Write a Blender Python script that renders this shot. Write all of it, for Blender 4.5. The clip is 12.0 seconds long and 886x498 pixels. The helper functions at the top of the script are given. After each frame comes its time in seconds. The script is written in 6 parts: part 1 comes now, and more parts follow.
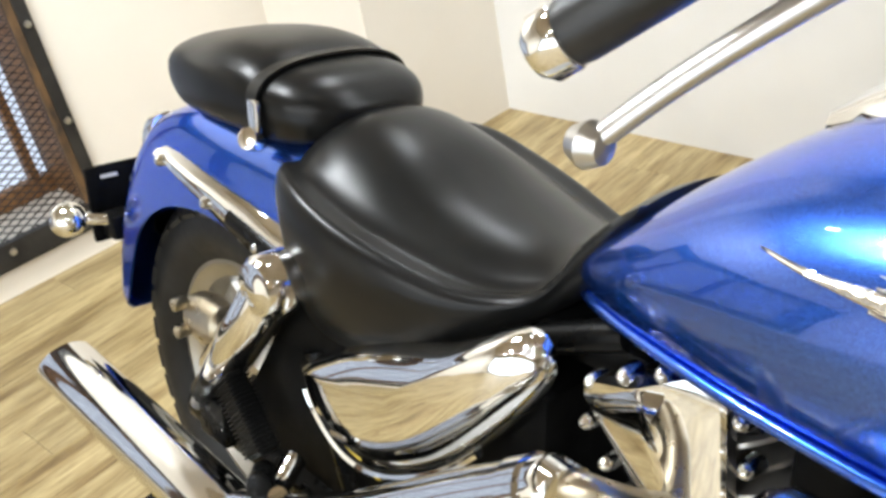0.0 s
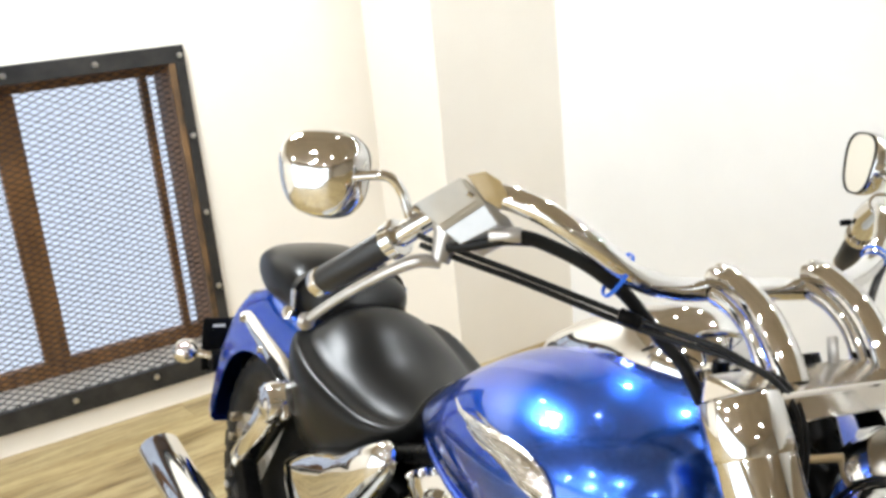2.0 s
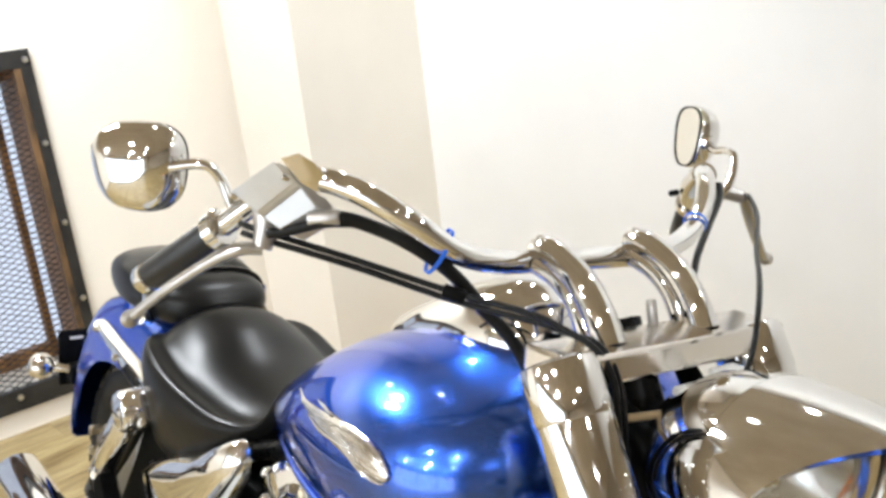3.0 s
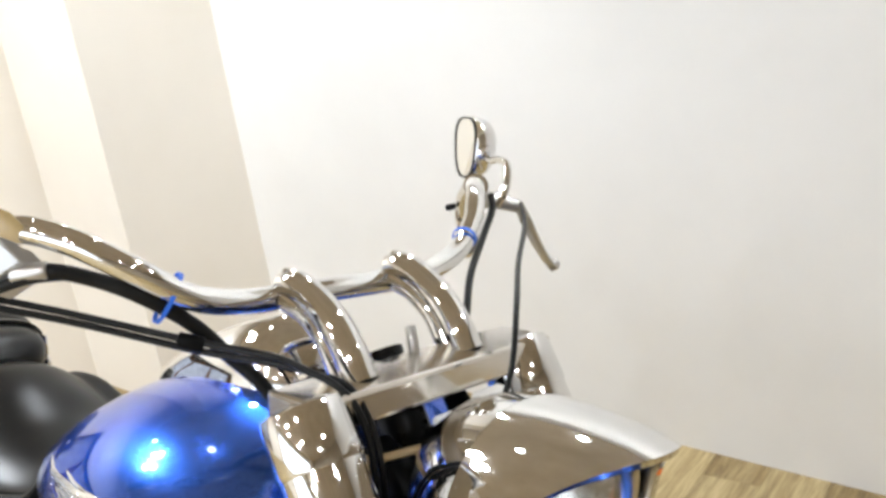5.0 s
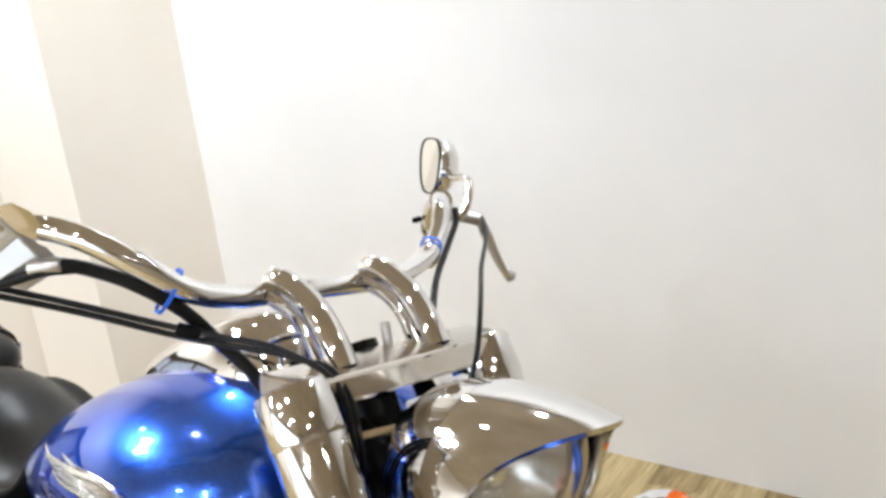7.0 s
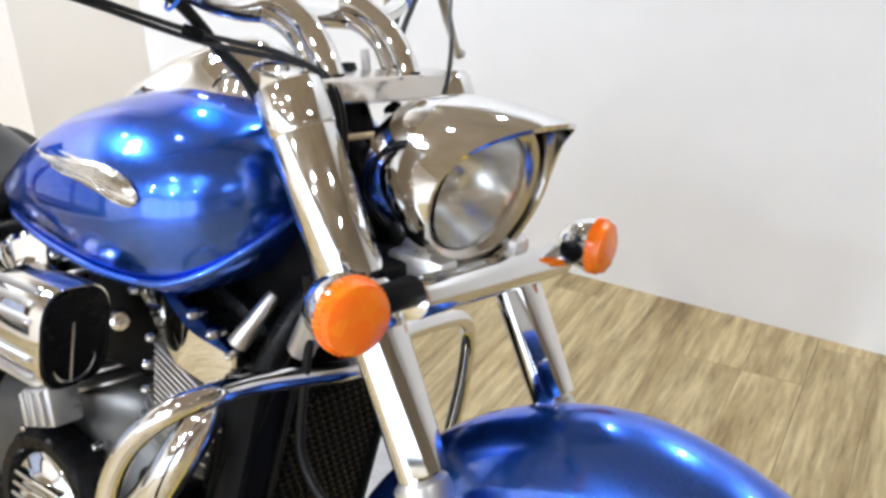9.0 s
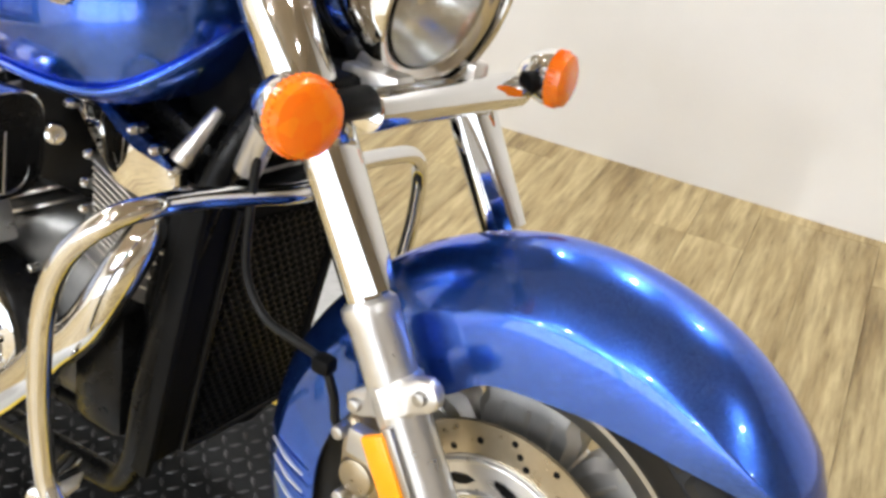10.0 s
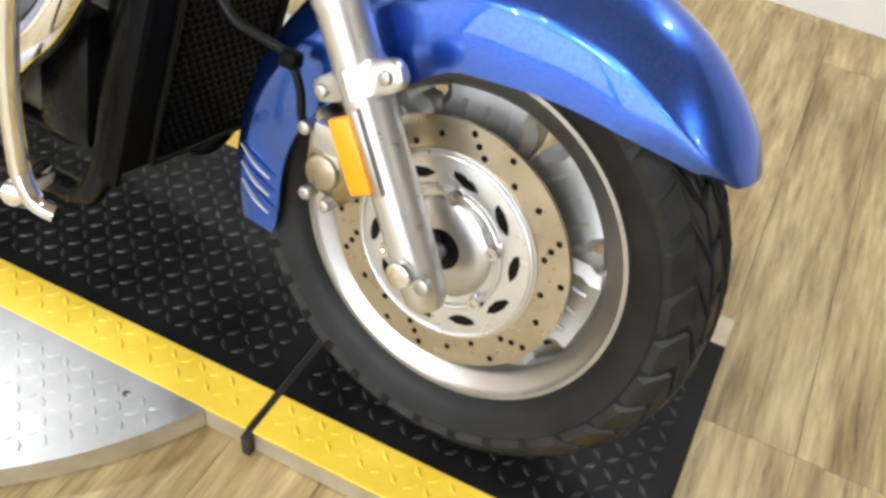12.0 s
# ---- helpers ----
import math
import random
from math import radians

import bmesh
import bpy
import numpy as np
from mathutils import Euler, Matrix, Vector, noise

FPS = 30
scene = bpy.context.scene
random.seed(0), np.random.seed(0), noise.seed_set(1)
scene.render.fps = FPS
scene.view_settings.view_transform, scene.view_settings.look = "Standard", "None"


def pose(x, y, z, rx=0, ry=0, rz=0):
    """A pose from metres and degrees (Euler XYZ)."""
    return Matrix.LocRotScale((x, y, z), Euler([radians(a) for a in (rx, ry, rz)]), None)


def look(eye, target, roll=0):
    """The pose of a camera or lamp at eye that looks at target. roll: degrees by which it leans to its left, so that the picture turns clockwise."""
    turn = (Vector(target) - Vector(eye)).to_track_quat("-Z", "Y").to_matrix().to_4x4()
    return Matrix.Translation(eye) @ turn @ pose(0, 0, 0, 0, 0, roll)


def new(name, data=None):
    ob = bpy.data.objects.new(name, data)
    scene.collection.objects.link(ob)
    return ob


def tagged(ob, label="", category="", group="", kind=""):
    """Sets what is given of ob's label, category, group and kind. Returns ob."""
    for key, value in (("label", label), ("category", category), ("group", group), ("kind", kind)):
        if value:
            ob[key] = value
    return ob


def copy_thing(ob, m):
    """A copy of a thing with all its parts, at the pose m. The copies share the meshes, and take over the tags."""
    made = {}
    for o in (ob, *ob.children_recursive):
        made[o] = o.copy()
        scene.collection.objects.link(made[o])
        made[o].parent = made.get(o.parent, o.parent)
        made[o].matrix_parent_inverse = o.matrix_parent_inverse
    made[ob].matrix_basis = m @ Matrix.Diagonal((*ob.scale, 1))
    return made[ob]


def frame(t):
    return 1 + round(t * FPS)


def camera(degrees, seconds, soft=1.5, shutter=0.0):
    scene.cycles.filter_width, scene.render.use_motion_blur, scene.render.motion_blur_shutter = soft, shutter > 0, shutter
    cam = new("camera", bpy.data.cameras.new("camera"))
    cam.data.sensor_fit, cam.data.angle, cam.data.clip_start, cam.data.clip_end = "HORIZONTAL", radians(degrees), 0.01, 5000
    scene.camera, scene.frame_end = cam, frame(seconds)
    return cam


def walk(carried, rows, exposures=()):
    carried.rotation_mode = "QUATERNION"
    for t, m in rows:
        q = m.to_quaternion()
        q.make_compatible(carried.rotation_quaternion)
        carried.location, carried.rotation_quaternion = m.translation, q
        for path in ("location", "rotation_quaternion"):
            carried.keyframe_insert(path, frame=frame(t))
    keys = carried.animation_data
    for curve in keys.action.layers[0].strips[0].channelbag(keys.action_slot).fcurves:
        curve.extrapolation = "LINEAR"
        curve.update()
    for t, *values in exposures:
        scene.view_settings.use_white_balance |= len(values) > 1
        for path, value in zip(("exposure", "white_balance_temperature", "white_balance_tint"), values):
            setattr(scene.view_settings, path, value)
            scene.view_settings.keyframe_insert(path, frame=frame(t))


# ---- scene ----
cam = camera(51.5, 12.0, soft=3.2)
PATH = [
    (0, (0.102, 0.189, 1.252), (-1.229, 1.28, 0.233), -11.6),
    (0.5, (0.284, 0.079, 1.321), (-1.183, 1.142, 0.474), -11.0),
    (1, (0.477, 0.055, 1.375), (-1.099, 1.028, 0.621), -11.8),
    (1.5, (0.698, 0.1, 1.416), (-0.971, 1.012, 0.798), -6.9),
    (2, (0.775, 0.106, 1.431), (-0.877, 1.083, 0.868), -5.6),
    (2.5, (0.795, 0.133, 1.421), (-0.778, 1.235, 0.865), -5.6),
    (3, (0.815, 0.159, 1.406), (-0.7, 1.325, 0.817), -6.8),
    (3.5, (0.829, 0.181, 1.396), (-0.635, 1.396, 0.78), -7.6),
    (5.5, (0.844, 0.296, 1.393), (-0.427, 1.727, 0.814), -8.6),
    (6, (0.844, 0.3, 1.398), (-0.432, 1.74, 0.854), -8.0),
    (6.5, (0.871, 0.281, 1.393), (-0.424, 1.704, 0.844), -7.9),
    (7, (0.896, 0.181, 1.404), (-0.322, 1.663, 0.838), -7.2),
    (9, (0.933, -0.013, 1.317), (-0.066, 1.486, 0.447), -1.1),
    (9.5, (0.923, -0.012, 1.283), (0.005, 1.465, 0.297), 1.0),
    (10, (0.929, -0.019, 1.25), (0.101, 1.43, 0.149), 3.1),
    (10.5, (0.935, -0.039, 1.21), (0.197, 1.392, 0.023), 5.1),
    (11, (0.949, -0.082, 1.186), (0.284, 1.308, -0.088), 6.6),
    (11.5, (0.976, -0.117, 1.156), (0.38, 1.21, -0.216), 8.3),
    (12, (0.991, -0.13, 1.156), (0.381, 1.181, -0.227), 7.2),
]
walk(cam, [(t, look(eye, target, roll)) for t, eye, target, roll in PATH], [(0.0, 0.10, 6500, 10), (1.0, 0.10, 6500, 10), (2.0, 0.06, 6500, 10), (3.5, 0.0, 6500, 12), (5.5, -0.04, 6400, 12), (7.0, -0.05, 6350, 13), (9.0, 0.10, 6000, 14), (9.6, 0.18, 6100, 14), (10.1, 0.26, 6600, 13), (10.5, 0.28, 6550, 12), (12.0, 0.22, 6450, 12)])

# ---- light ----
world = bpy.data.worlds.new("world")
world.use_nodes = True
scene.world = world
world.node_tree.nodes["Background"].inputs[0].default_value = (0.9, 0.95, 1.0, 1)
world.node_tree.nodes["Background"].inputs[1].default_value = 0.3


def unseen_downlight(x, y, watts, radius=0.035, colour=(0.91, 0.965, 1.0)):
    """A guessed ceiling lamp, out of view, with a wide soft-edged beam."""
    data = bpy.data.lights.new("unseen_downlight", "SPOT")
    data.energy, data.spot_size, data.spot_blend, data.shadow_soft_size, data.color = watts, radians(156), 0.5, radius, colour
    new("unseen_downlight", data).location = (x, y, CEIL - 0.04)
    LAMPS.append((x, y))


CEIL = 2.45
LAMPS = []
# cluster placed from its glow on the tank
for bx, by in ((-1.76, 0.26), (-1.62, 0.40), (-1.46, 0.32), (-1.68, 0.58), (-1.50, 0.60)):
    unseen_downlight(bx, by, 34, 0.06)
# mostly added lamps that brighten walls and fender; three follow reflected dots
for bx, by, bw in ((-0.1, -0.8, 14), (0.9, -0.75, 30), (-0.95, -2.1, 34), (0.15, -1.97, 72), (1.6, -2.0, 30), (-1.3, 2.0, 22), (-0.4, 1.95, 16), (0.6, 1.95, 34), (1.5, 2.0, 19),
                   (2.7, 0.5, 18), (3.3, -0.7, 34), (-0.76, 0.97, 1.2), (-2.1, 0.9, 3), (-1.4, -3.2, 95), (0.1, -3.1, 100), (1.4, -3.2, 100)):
    unseen_downlight(bx, by, bw * 1.25)


# ---- materials ----
def material(name, colour=(0.8, 0.8, 0.8), rough=0.5, metal=0.0, **extra):
    m = bpy.data.materials.new(name)
    m.use_nodes = True
    b = m.node_tree.nodes["Principled BSDF"]
    b.inputs["Base Color"].default_value = (*colour, 1)
    b.inputs["Roughness"].default_value = rough
    b.inputs["Metallic"].default_value = metal
    for key, value in extra.items():
        b.inputs[key.replace("_", " ")].default_value = value
    return m


def nodes(m):
    return m.node_tree.nodes, m.node_tree.links, m.node_tree.nodes["Principled BSDF"]


def coords(m, scale=(1, 1, 1), kind="Object"):
    n, l, b = nodes(m)
    tc, mp = n.new("ShaderNodeTexCoord"), n.new("ShaderNodeMapping")
    mp.inputs["Scale"].default_value = scale
    l.new(tc.outputs[kind], mp.inputs["Vector"])
    return mp.outputs["Vector"]


def noise_tex(m, vec, scale, detail=4, rough=0.55):
    n, l, b = nodes(m)
    t = n.new("ShaderNodeTexNoise")
    t.inputs["Scale"].default_value, t.inputs["Detail"].default_value, t.inputs["Roughness"].default_value = scale, detail, rough
    l.new(vec, t.inputs["Vector"])
    return t.outputs["Fac"]


def ramp(m, fac, stops):
    n, l, b = nodes(m)
    r = n.new("ShaderNodeValToRGB")
    while len(r.color_ramp.elements) < len(stops):
        r.color_ramp.elements.new(0.5)
    for e, (p, c) in zip(r.color_ramp.elements, stops):
        e.position, e.color = p, (*c, 1) if len(c) == 3 else c
    l.new(fac, r.inputs["Fac"])
    return r.outputs["Color"]


def bump(m, fac, strength=0.2, distance=0.002):
    n, l, b = nodes(m)
    k = n.new("ShaderNodeBump")
    k.inputs["Strength"].default_value, k.inputs["Distance"].default_value = strength, distance
    l.new(fac, k.inputs["Height"])
    l.new(k.outputs["Normal"], b.inputs["Normal"])


def varied(name, dark, light, rough, scale, metal=0.0, bump_scale=0.0, bump_strength=0.15, distance=0.001, rough_span=0.1, stretch=(1, 1, 1), **extra):
    """A surface whose colour and roughness drift between two values, with a fine relief."""
    m = material(name, light, rough, metal, **extra)
    n, l, b = nodes(m)
    vec = coords(m, stretch)
    big = noise_tex(m, vec, scale, 6, 0.6)
    l.new(ramp(m, big, [(0.3, dark), (0.7, light)]), b.inputs["Base Color"])
    mr = n.new("ShaderNodeMapRange")
    mr.inputs["To Min"].default_value, mr.inputs["To Max"].default_value = max(rough - rough_span, 0.02), min(rough + rough_span, 1)
    l.new(noise_tex(m, vec, scale * 3.7, 5), mr.inputs["Value"])
    l.new(mr.outputs["Result"], b.inputs["Roughness"])
    if bump_scale:
        bump(m, noise_tex(m, vec, bump_scale, 3), bump_strength, distance)
    return m


WALL_WHITE = varied("white_wall_paint", (0.78, 0.772, 0.75), (0.84, 0.832, 0.81), 0.55, 1.6, bump_scale=140, bump_strength=0.12)
# warmer and slightly darker than the north wall's white
WALL_CREAM = varied("cream_wall_tone", (0.76, 0.71, 0.63), (0.82, 0.77, 0.69), 0.55, 1.3, bump_scale=140, bump_strength=0.12)
CEILING = varied("ceiling_paint", (0.40, 0.335, 0.25), (0.48, 0.405, 0.31), 0.8, 2.0)
# tan of an unseen wall, kept dark to lower reflections and bounce light
UNSEEN_TAN = varied("tan_unseen_wall", (0.30, 0.25, 0.185), (0.38, 0.32, 0.24), 0.6, 1.3, bump_scale=140, bump_strength=0.12)
# glow of the added lamp fixtures
UNSEEN_LENS = material("unseen_lens", (0.9, 0.9, 0.9), 0.4, Emission_Color=(0.91, 0.965, 1.0, 1), Emission_Strength=12.0)
SKIRT = varied("skirting_paint", (0.70, 0.66, 0.58), (0.80, 0.77, 0.70), 0.45, 8)


def wood_floor():
    m = material("vinyl_plank", (0.5, 0.38, 0.22), 0.40)
    n, l, b = nodes(m)
    tc, info = n.new("ShaderNodeTexCoord"), n.new("ShaderNodeObjectInfo")
    geo = n.new("ShaderNodeNewGeometry")
    add, mp = n.new("ShaderNodeVectorMath"), n.new("ShaderNodeMapping")
    pick = n.new("ShaderNodeMath")
    pick.operation = "ADD"
    l.new(info.outputs["Random"], pick.inputs[0])
    l.new(geo.outputs["Random Per Island"], pick.inputs[1])
    comb = n.new("ShaderNodeCombineXYZ")
    far = n.new("ShaderNodeMath")
    far.operation, far.inputs[1].default_value = "MULTIPLY", 37.0
    l.new(pick.outputs[0], far.inputs[0])
    l.new(far.outputs[0], comb.inputs["X"])
    l.new(far.outputs[0], comb.inputs["Z"])
    l.new(tc.outputs["Object"], add.inputs[0])
    l.new(comb.outputs[0], add.inputs[1])
    mp.inputs["Scale"].default_value = (30.0, 2.6, 1.0)
    l.new(add.outputs[0], mp.inputs["Vector"])
    grain = noise_tex(m, mp.outputs[0], 2.6, 10, 0.68)
    c1 = ramp(m, grain, [(0.28, (0.13, 0.085, 0.038)), (0.40, (0.30, 0.228, 0.110)), (0.56, (0.425, 0.336, 0.176)), (0.78, (0.55, 0.452, 0.265))])
    mp2 = n.new("ShaderNodeMapping")
    mp2.inputs["Scale"].default_value = (11.0, 1.2, 1.0)
    l.new(add.outputs[0], mp2.inputs["Vector"])
    c2 = ramp(m, noise_tex(m, mp2.outputs[0], 1.5, 7, 0.6), [(0.30, (0.40, 0.32, 0.22)), (0.42, (0.76, 0.70, 0.60)), (0.58, (1.08, 1.07, 1.04))])
    tone = n.new("ShaderNodeHueSaturation")
    val = n.new("ShaderNodeMapRange")
    val.inputs["From Max"].default_value = 2.0
    val.inputs["To Min"].default_value, val.inputs["To Max"].default_value = 0.86, 1.12
    l.new(pick.outputs[0], val.inputs["Value"])
    l.new(val.outputs[0], tone.inputs["Value"])
    mul = n.new("ShaderNodeMix")
    mul.data_type, mul.blend_type = "RGBA", "MULTIPLY"
    mul.inputs["Factor"].default_value = 1.0
    l.new(c1, mul.inputs["A"])
    l.new(c2, mul.inputs["B"])
    l.new(mul.outputs["Result"], tone.inputs["Color"])
    l.new(tone.outputs["Color"], b.inputs["Base Color"])
    bump(m, grain, 0.12, 0.001)
    return m


PLANK = wood_floor()
GROUT = material("plank_joint", (0.26, 0.19, 0.11), 0.8)


def tread_plate(name, dark, light, rough, metal=0.0, spec=0.5):
    return varied(name, dark, light, rough, 9, metal, bump_scale=160, bump_strength=0.25, rough_span=0.14, Specular_IOR_Level=spec)


PLATE_BLACK = tread_plate("black_painted_tread_plate", (0.004, 0.004, 0.0042), (0.012, 0.012, 0.012), 0.42, spec=0.09)
# worn bar tops, also coloured lighter to carry the glints along them
PLATE_WORN_GLINT = tread_plate("worn_glint_tread", (0.007, 0.007, 0.0075), (0.044, 0.043, 0.042), 0.34, 0.05, 0.34)
PLATE_YELLOW = tread_plate("yellow_painted_tread_plate", (0.70, 0.48, 0.03), (0.84, 0.61, 0.07), 0.42)
PLATE_GREY = tread_plate("galvanised_tread_plate", (0.36, 0.36, 0.355), (0.50, 0.50, 0.49), 0.38, 0.7)
EDGE_STEEL = varied("worn_steel_edge", (0.36, 0.30, 0.20), (0.52, 0.45, 0.33), 0.4, 14, 0.3)
BLACK_STEEL = varied("black_steel_angle", (0.012, 0.012, 0.013), (0.04, 0.038, 0.036), 0.45, 12, 0.3)
BROWN_WOOD = varied("brown_stained_wood", (0.12, 0.05, 0.015), (0.34, 0.16, 0.05), 0.5, 5, stretch=(8, 8, 1), bump_scale=40)
RUSTY_WOOD = varied("flaked_brown_paint", (0.012, 0.009, 0.007), (0.20, 0.11, 0.045), 0.6, 26, stretch=(1, 1, 0.35), bump_scale=60)
MESH_STEEL = varied("dark_expanded_metal", (0.016, 0.013, 0.012), (0.06, 0.05, 0.045), 0.5, 10, 0.5)
BOLT = material("zinc_bolt", (0.62, 0.61, 0.58), 0.3, 1.0)

PAINT = material("metallic_blue_paint", (0.01, 0.07, 0.5), 0.26, 0.95, Coat_Weight=1.0, Coat_Roughness=0.02, Coat_IOR=1.6, Specular_Tint=(0.2, 0.35, 1.0, 1))


def flakes():
    n, l, b = nodes(PAINT)
    vec = coords(PAINT)
    v = n.new("ShaderNodeTexVoronoi")
    v.inputs["Scale"].default_value = 1400
    l.new(vec, v.inputs["Vector"])
    l.new(ramp(PAINT, v.outputs["Color"], [(0.1, (0.008, 0.055, 0.34)), (0.9, (0.062, 0.20, 0.85))]), b.inputs["Base Color"])
    mr = n.new("ShaderNodeMapRange")
    mr.inputs["To Min"].default_value, mr.inputs["To Max"].default_value = 0.01, 0.03
    l.new(noise_tex(PAINT, vec, 9, 6), mr.inputs["Value"])
    l.new(mr.outputs[0], b.inputs["Coat Roughness"])


flakes()


def chrome(name, colour, rough, span=0.03, waves=0.02):
    m = varied(name, tuple(c * 0.93 for c in colour), colour, rough, 7, 1.0, rough_span=span)
    bump(m, noise_tex(m, coords(m), 22, 2), waves, 0.002)
    return m


CHROME = chrome("chrome", (0.78, 0.775, 0.76), 0.04)
EMBLEM = varied("hammered_chrome", (0.62, 0.60, 0.56), (0.76, 0.74, 0.70), 0.12, 60, 1.0, bump_scale=170, bump_strength=0.7, distance=0.0015)
ALLOY = varied("cast_alloy", (0.44, 0.43, 0.41), (0.57, 0.56, 0.54), 0.32, 11, 0.95, bump_scale=300, bump_strength=0.05)
DISC_STEEL = varied("ground_disc_steel", (0.40, 0.345, 0.25), (0.52, 0.455, 0.345), 0.3, 20, 1.0)
SATIN = varied("satin_silver_paint", (0.58, 0.57, 0.55), (0.68, 0.67, 0.65), 0.30, 9, 0.85)
SEAT = varied("black_vinyl", (0.004, 0.004, 0.004), (0.009, 0.009, 0.0085), 0.29, 14, bump_scale=900, bump_strength=0.04, distance=0.0002, rough_span=0.03, Specular_IOR_Level=0.20)
RUBBER = varied("tyre_rubber", (0.006, 0.006, 0.006), (0.016, 0.0155, 0.015), 0.5, 16, bump_scale=120, bump_strength=0.2, Specular_IOR_Level=0.25)
# block tops coloured lighter than the grooves for their sheen
TREAD = varied("lightened_tread_rubber", (0.008, 0.008, 0.008), (0.022, 0.0215, 0.021), 0.42, 30, bump_scale=140, bump_strength=0.25, Specular_IOR_Level=0.3)
GRIP = varied("grip_rubber", (0.008, 0.008, 0.008), (0.018, 0.018, 0.018), 0.42, 30, bump_scale=300)
PLASTIC = varied("black_plastic", (0.002, 0.002, 0.002), (0.006, 0.006, 0.006), 0.38, 25, bump_scale=220, Specular_IOR_Level=0.05)
FRAME_BLACK = varied("black_frame_enamel", (0.002, 0.002, 0.002), (0.006, 0.006, 0.006), 0.28, 10, Specular_IOR_Level=0.12)
AMBER = material("amber_lens", (1.0, 0.32, 0.008), 0.12, Transmission_Weight=0.2, IOR=1.49, Emission_Strength=0.0)
def facets():
    n, l, b = nodes(AMBER)
    v = n.new("ShaderNodeTexVoronoi")
    v.inputs["Scale"].default_value = 75
    l.new(coords(AMBER), v.inputs["Vector"])
    l.new(ramp(AMBER, v.outputs["Color"], [(0.2, (1.0, 0.185, 0.005)), (0.8, (1.0, 0.25, 0.008))]), b.inputs["Base Color"])


facets()
AMBER_FLAT = material("amber_reflector", (1.0, 0.34, 0.002), 0.28, Coat_Weight=0.15)
CREAM_LENS = varied("clear_cream_lens", (0.62, 0.54, 0.42), (0.78, 0.72, 0.60), 0.15, 30)
GLASS = material("clear_glass", (0.97, 0.98, 0.97), 0.03, Transmission_Weight=1.0, IOR=1.4)
MIRROR = material("mirror_glass", (0.88, 0.89, 0.88), 0.01, 1.0)
REFLECTOR = varied("headlight_reflector", (0.84, 0.84, 0.82), (0.94, 0.94, 0.92), 0.24, 40, 0.85, bump_scale=70, bump_strength=0.12, distance=0.002)
SPOKE = varied("polished_grey_casting", (0.38, 0.38, 0.37), (0.50, 0.495, 0.48), 0.42, 14, 0.9)
RIM_ALLOY = varied("machined_rim_alloy", (0.36, 0.345, 0.31), (0.46, 0.44, 0.40), 0.34, 11, 0.95, bump_scale=300, bump_strength=0.05)
# warm tint puts the ceiling's tan reflection into the metal colour
SATIN_CHROME = varied("satin_chrome", (0.66, 0.625, 0.575), (0.74, 0.705, 0.65), 0.16, 12, 1.0, rough_span=0.05)
CAST_GREY = varied("grey_cast_metal", (0.48, 0.48, 0.47), (0.60, 0.595, 0.58), 0.36, 14, 0.8)
BLUE_TIE = material("blue_nylon_tie", (0.03, 0.16, 0.75), 0.4)
CABLE = varied("black_cable_sheath", (0.003, 0.003, 0.003), (0.009, 0.009, 0.009), 0.38, 30, Specular_IOR_Level=0.2)
WHITE_PLASTIC = material("white_nylon_plug", (0.75, 0.75, 0.72), 0.4)
GRILLE = varied("grey_black_grille_enamel", (0.004, 0.004, 0.004), (0.008, 0.008, 0.008), 0.36, 30, Specular_IOR_Level=0.14)
RADIATOR = varied("black_radiator_core", (0.002, 0.002, 0.002), (0.004, 0.004, 0.004), 0.6, 30, Specular_IOR_Level=0.1)
DARK_CASE = varied("dark_grey_case_enamel", (0.07, 0.068, 0.064), (0.12, 0.117, 0.11), 0.40, 12, 0.6)
TAN = varied("brass_bracket", (0.42, 0.32, 0.18), (0.6, 0.48, 0.3), 0.35, 20, 0.8)


# ---- mesh helpers ----
def finish(bm, smooth=True, angle=40):
    bmesh.ops.remove_doubles(bm, verts=bm.verts, dist=1e-5)
    bmesh.ops.recalc_face_normals(bm, faces=bm.faces)
    for f in bm.faces:
        f.smooth = smooth
    for e in bm.edges:
        if len(e.link_faces) == 2 and e.calc_face_angle(0) > radians(angle):
            e.smooth = False


def part(name, bm, mat, parent=None, label="", smooth=True, angle=40):
    finish(bm, smooth, angle)
    me = bpy.data.meshes.new(name)
    bm.to_mesh(me)
    bm.free()
    me.materials.append(mat)
    ob = new(name, me)
    if parent is not None:
        ob.parent = parent
    if label:
        ob["label"] = label
    return ob


def setting(name, bm, mat, label, category, smooth=False):
    return tagged(part(name, bm, mat, None, "", smooth), label, category, "", "structure")


def box(bm, lo, hi, bevel=0.0, m=None, seg=2):
    got = bmesh.ops.create_cube(bm, size=1)
    c = [(a + b) / 2 for a, b in zip(lo, hi)]
    s = [abs(b - a) for a, b in zip(lo, hi)]
    bmesh.ops.transform(bm, matrix=Matrix.Translation(c) @ Matrix.Diagonal((*s, 1)), verts=got["verts"])
    vs = got["verts"]
    if bevel:
        es = list({e for v in vs for e in v.link_edges})
        r = bmesh.ops.bevel(bm, geom=es, offset=bevel, segments=seg, affect="EDGES", profile=0.5)
        vs = list({v for f in r["faces"] for v in f.verts} | {v for v in vs if v.is_valid})
    if m is not None:
        bmesh.ops.transform(bm, matrix=m, verts=vs)
    return bm


def boxed(lo, hi, bevel=0.0, m=None):
    return box(bmesh.new(), lo, hi, bevel, m)


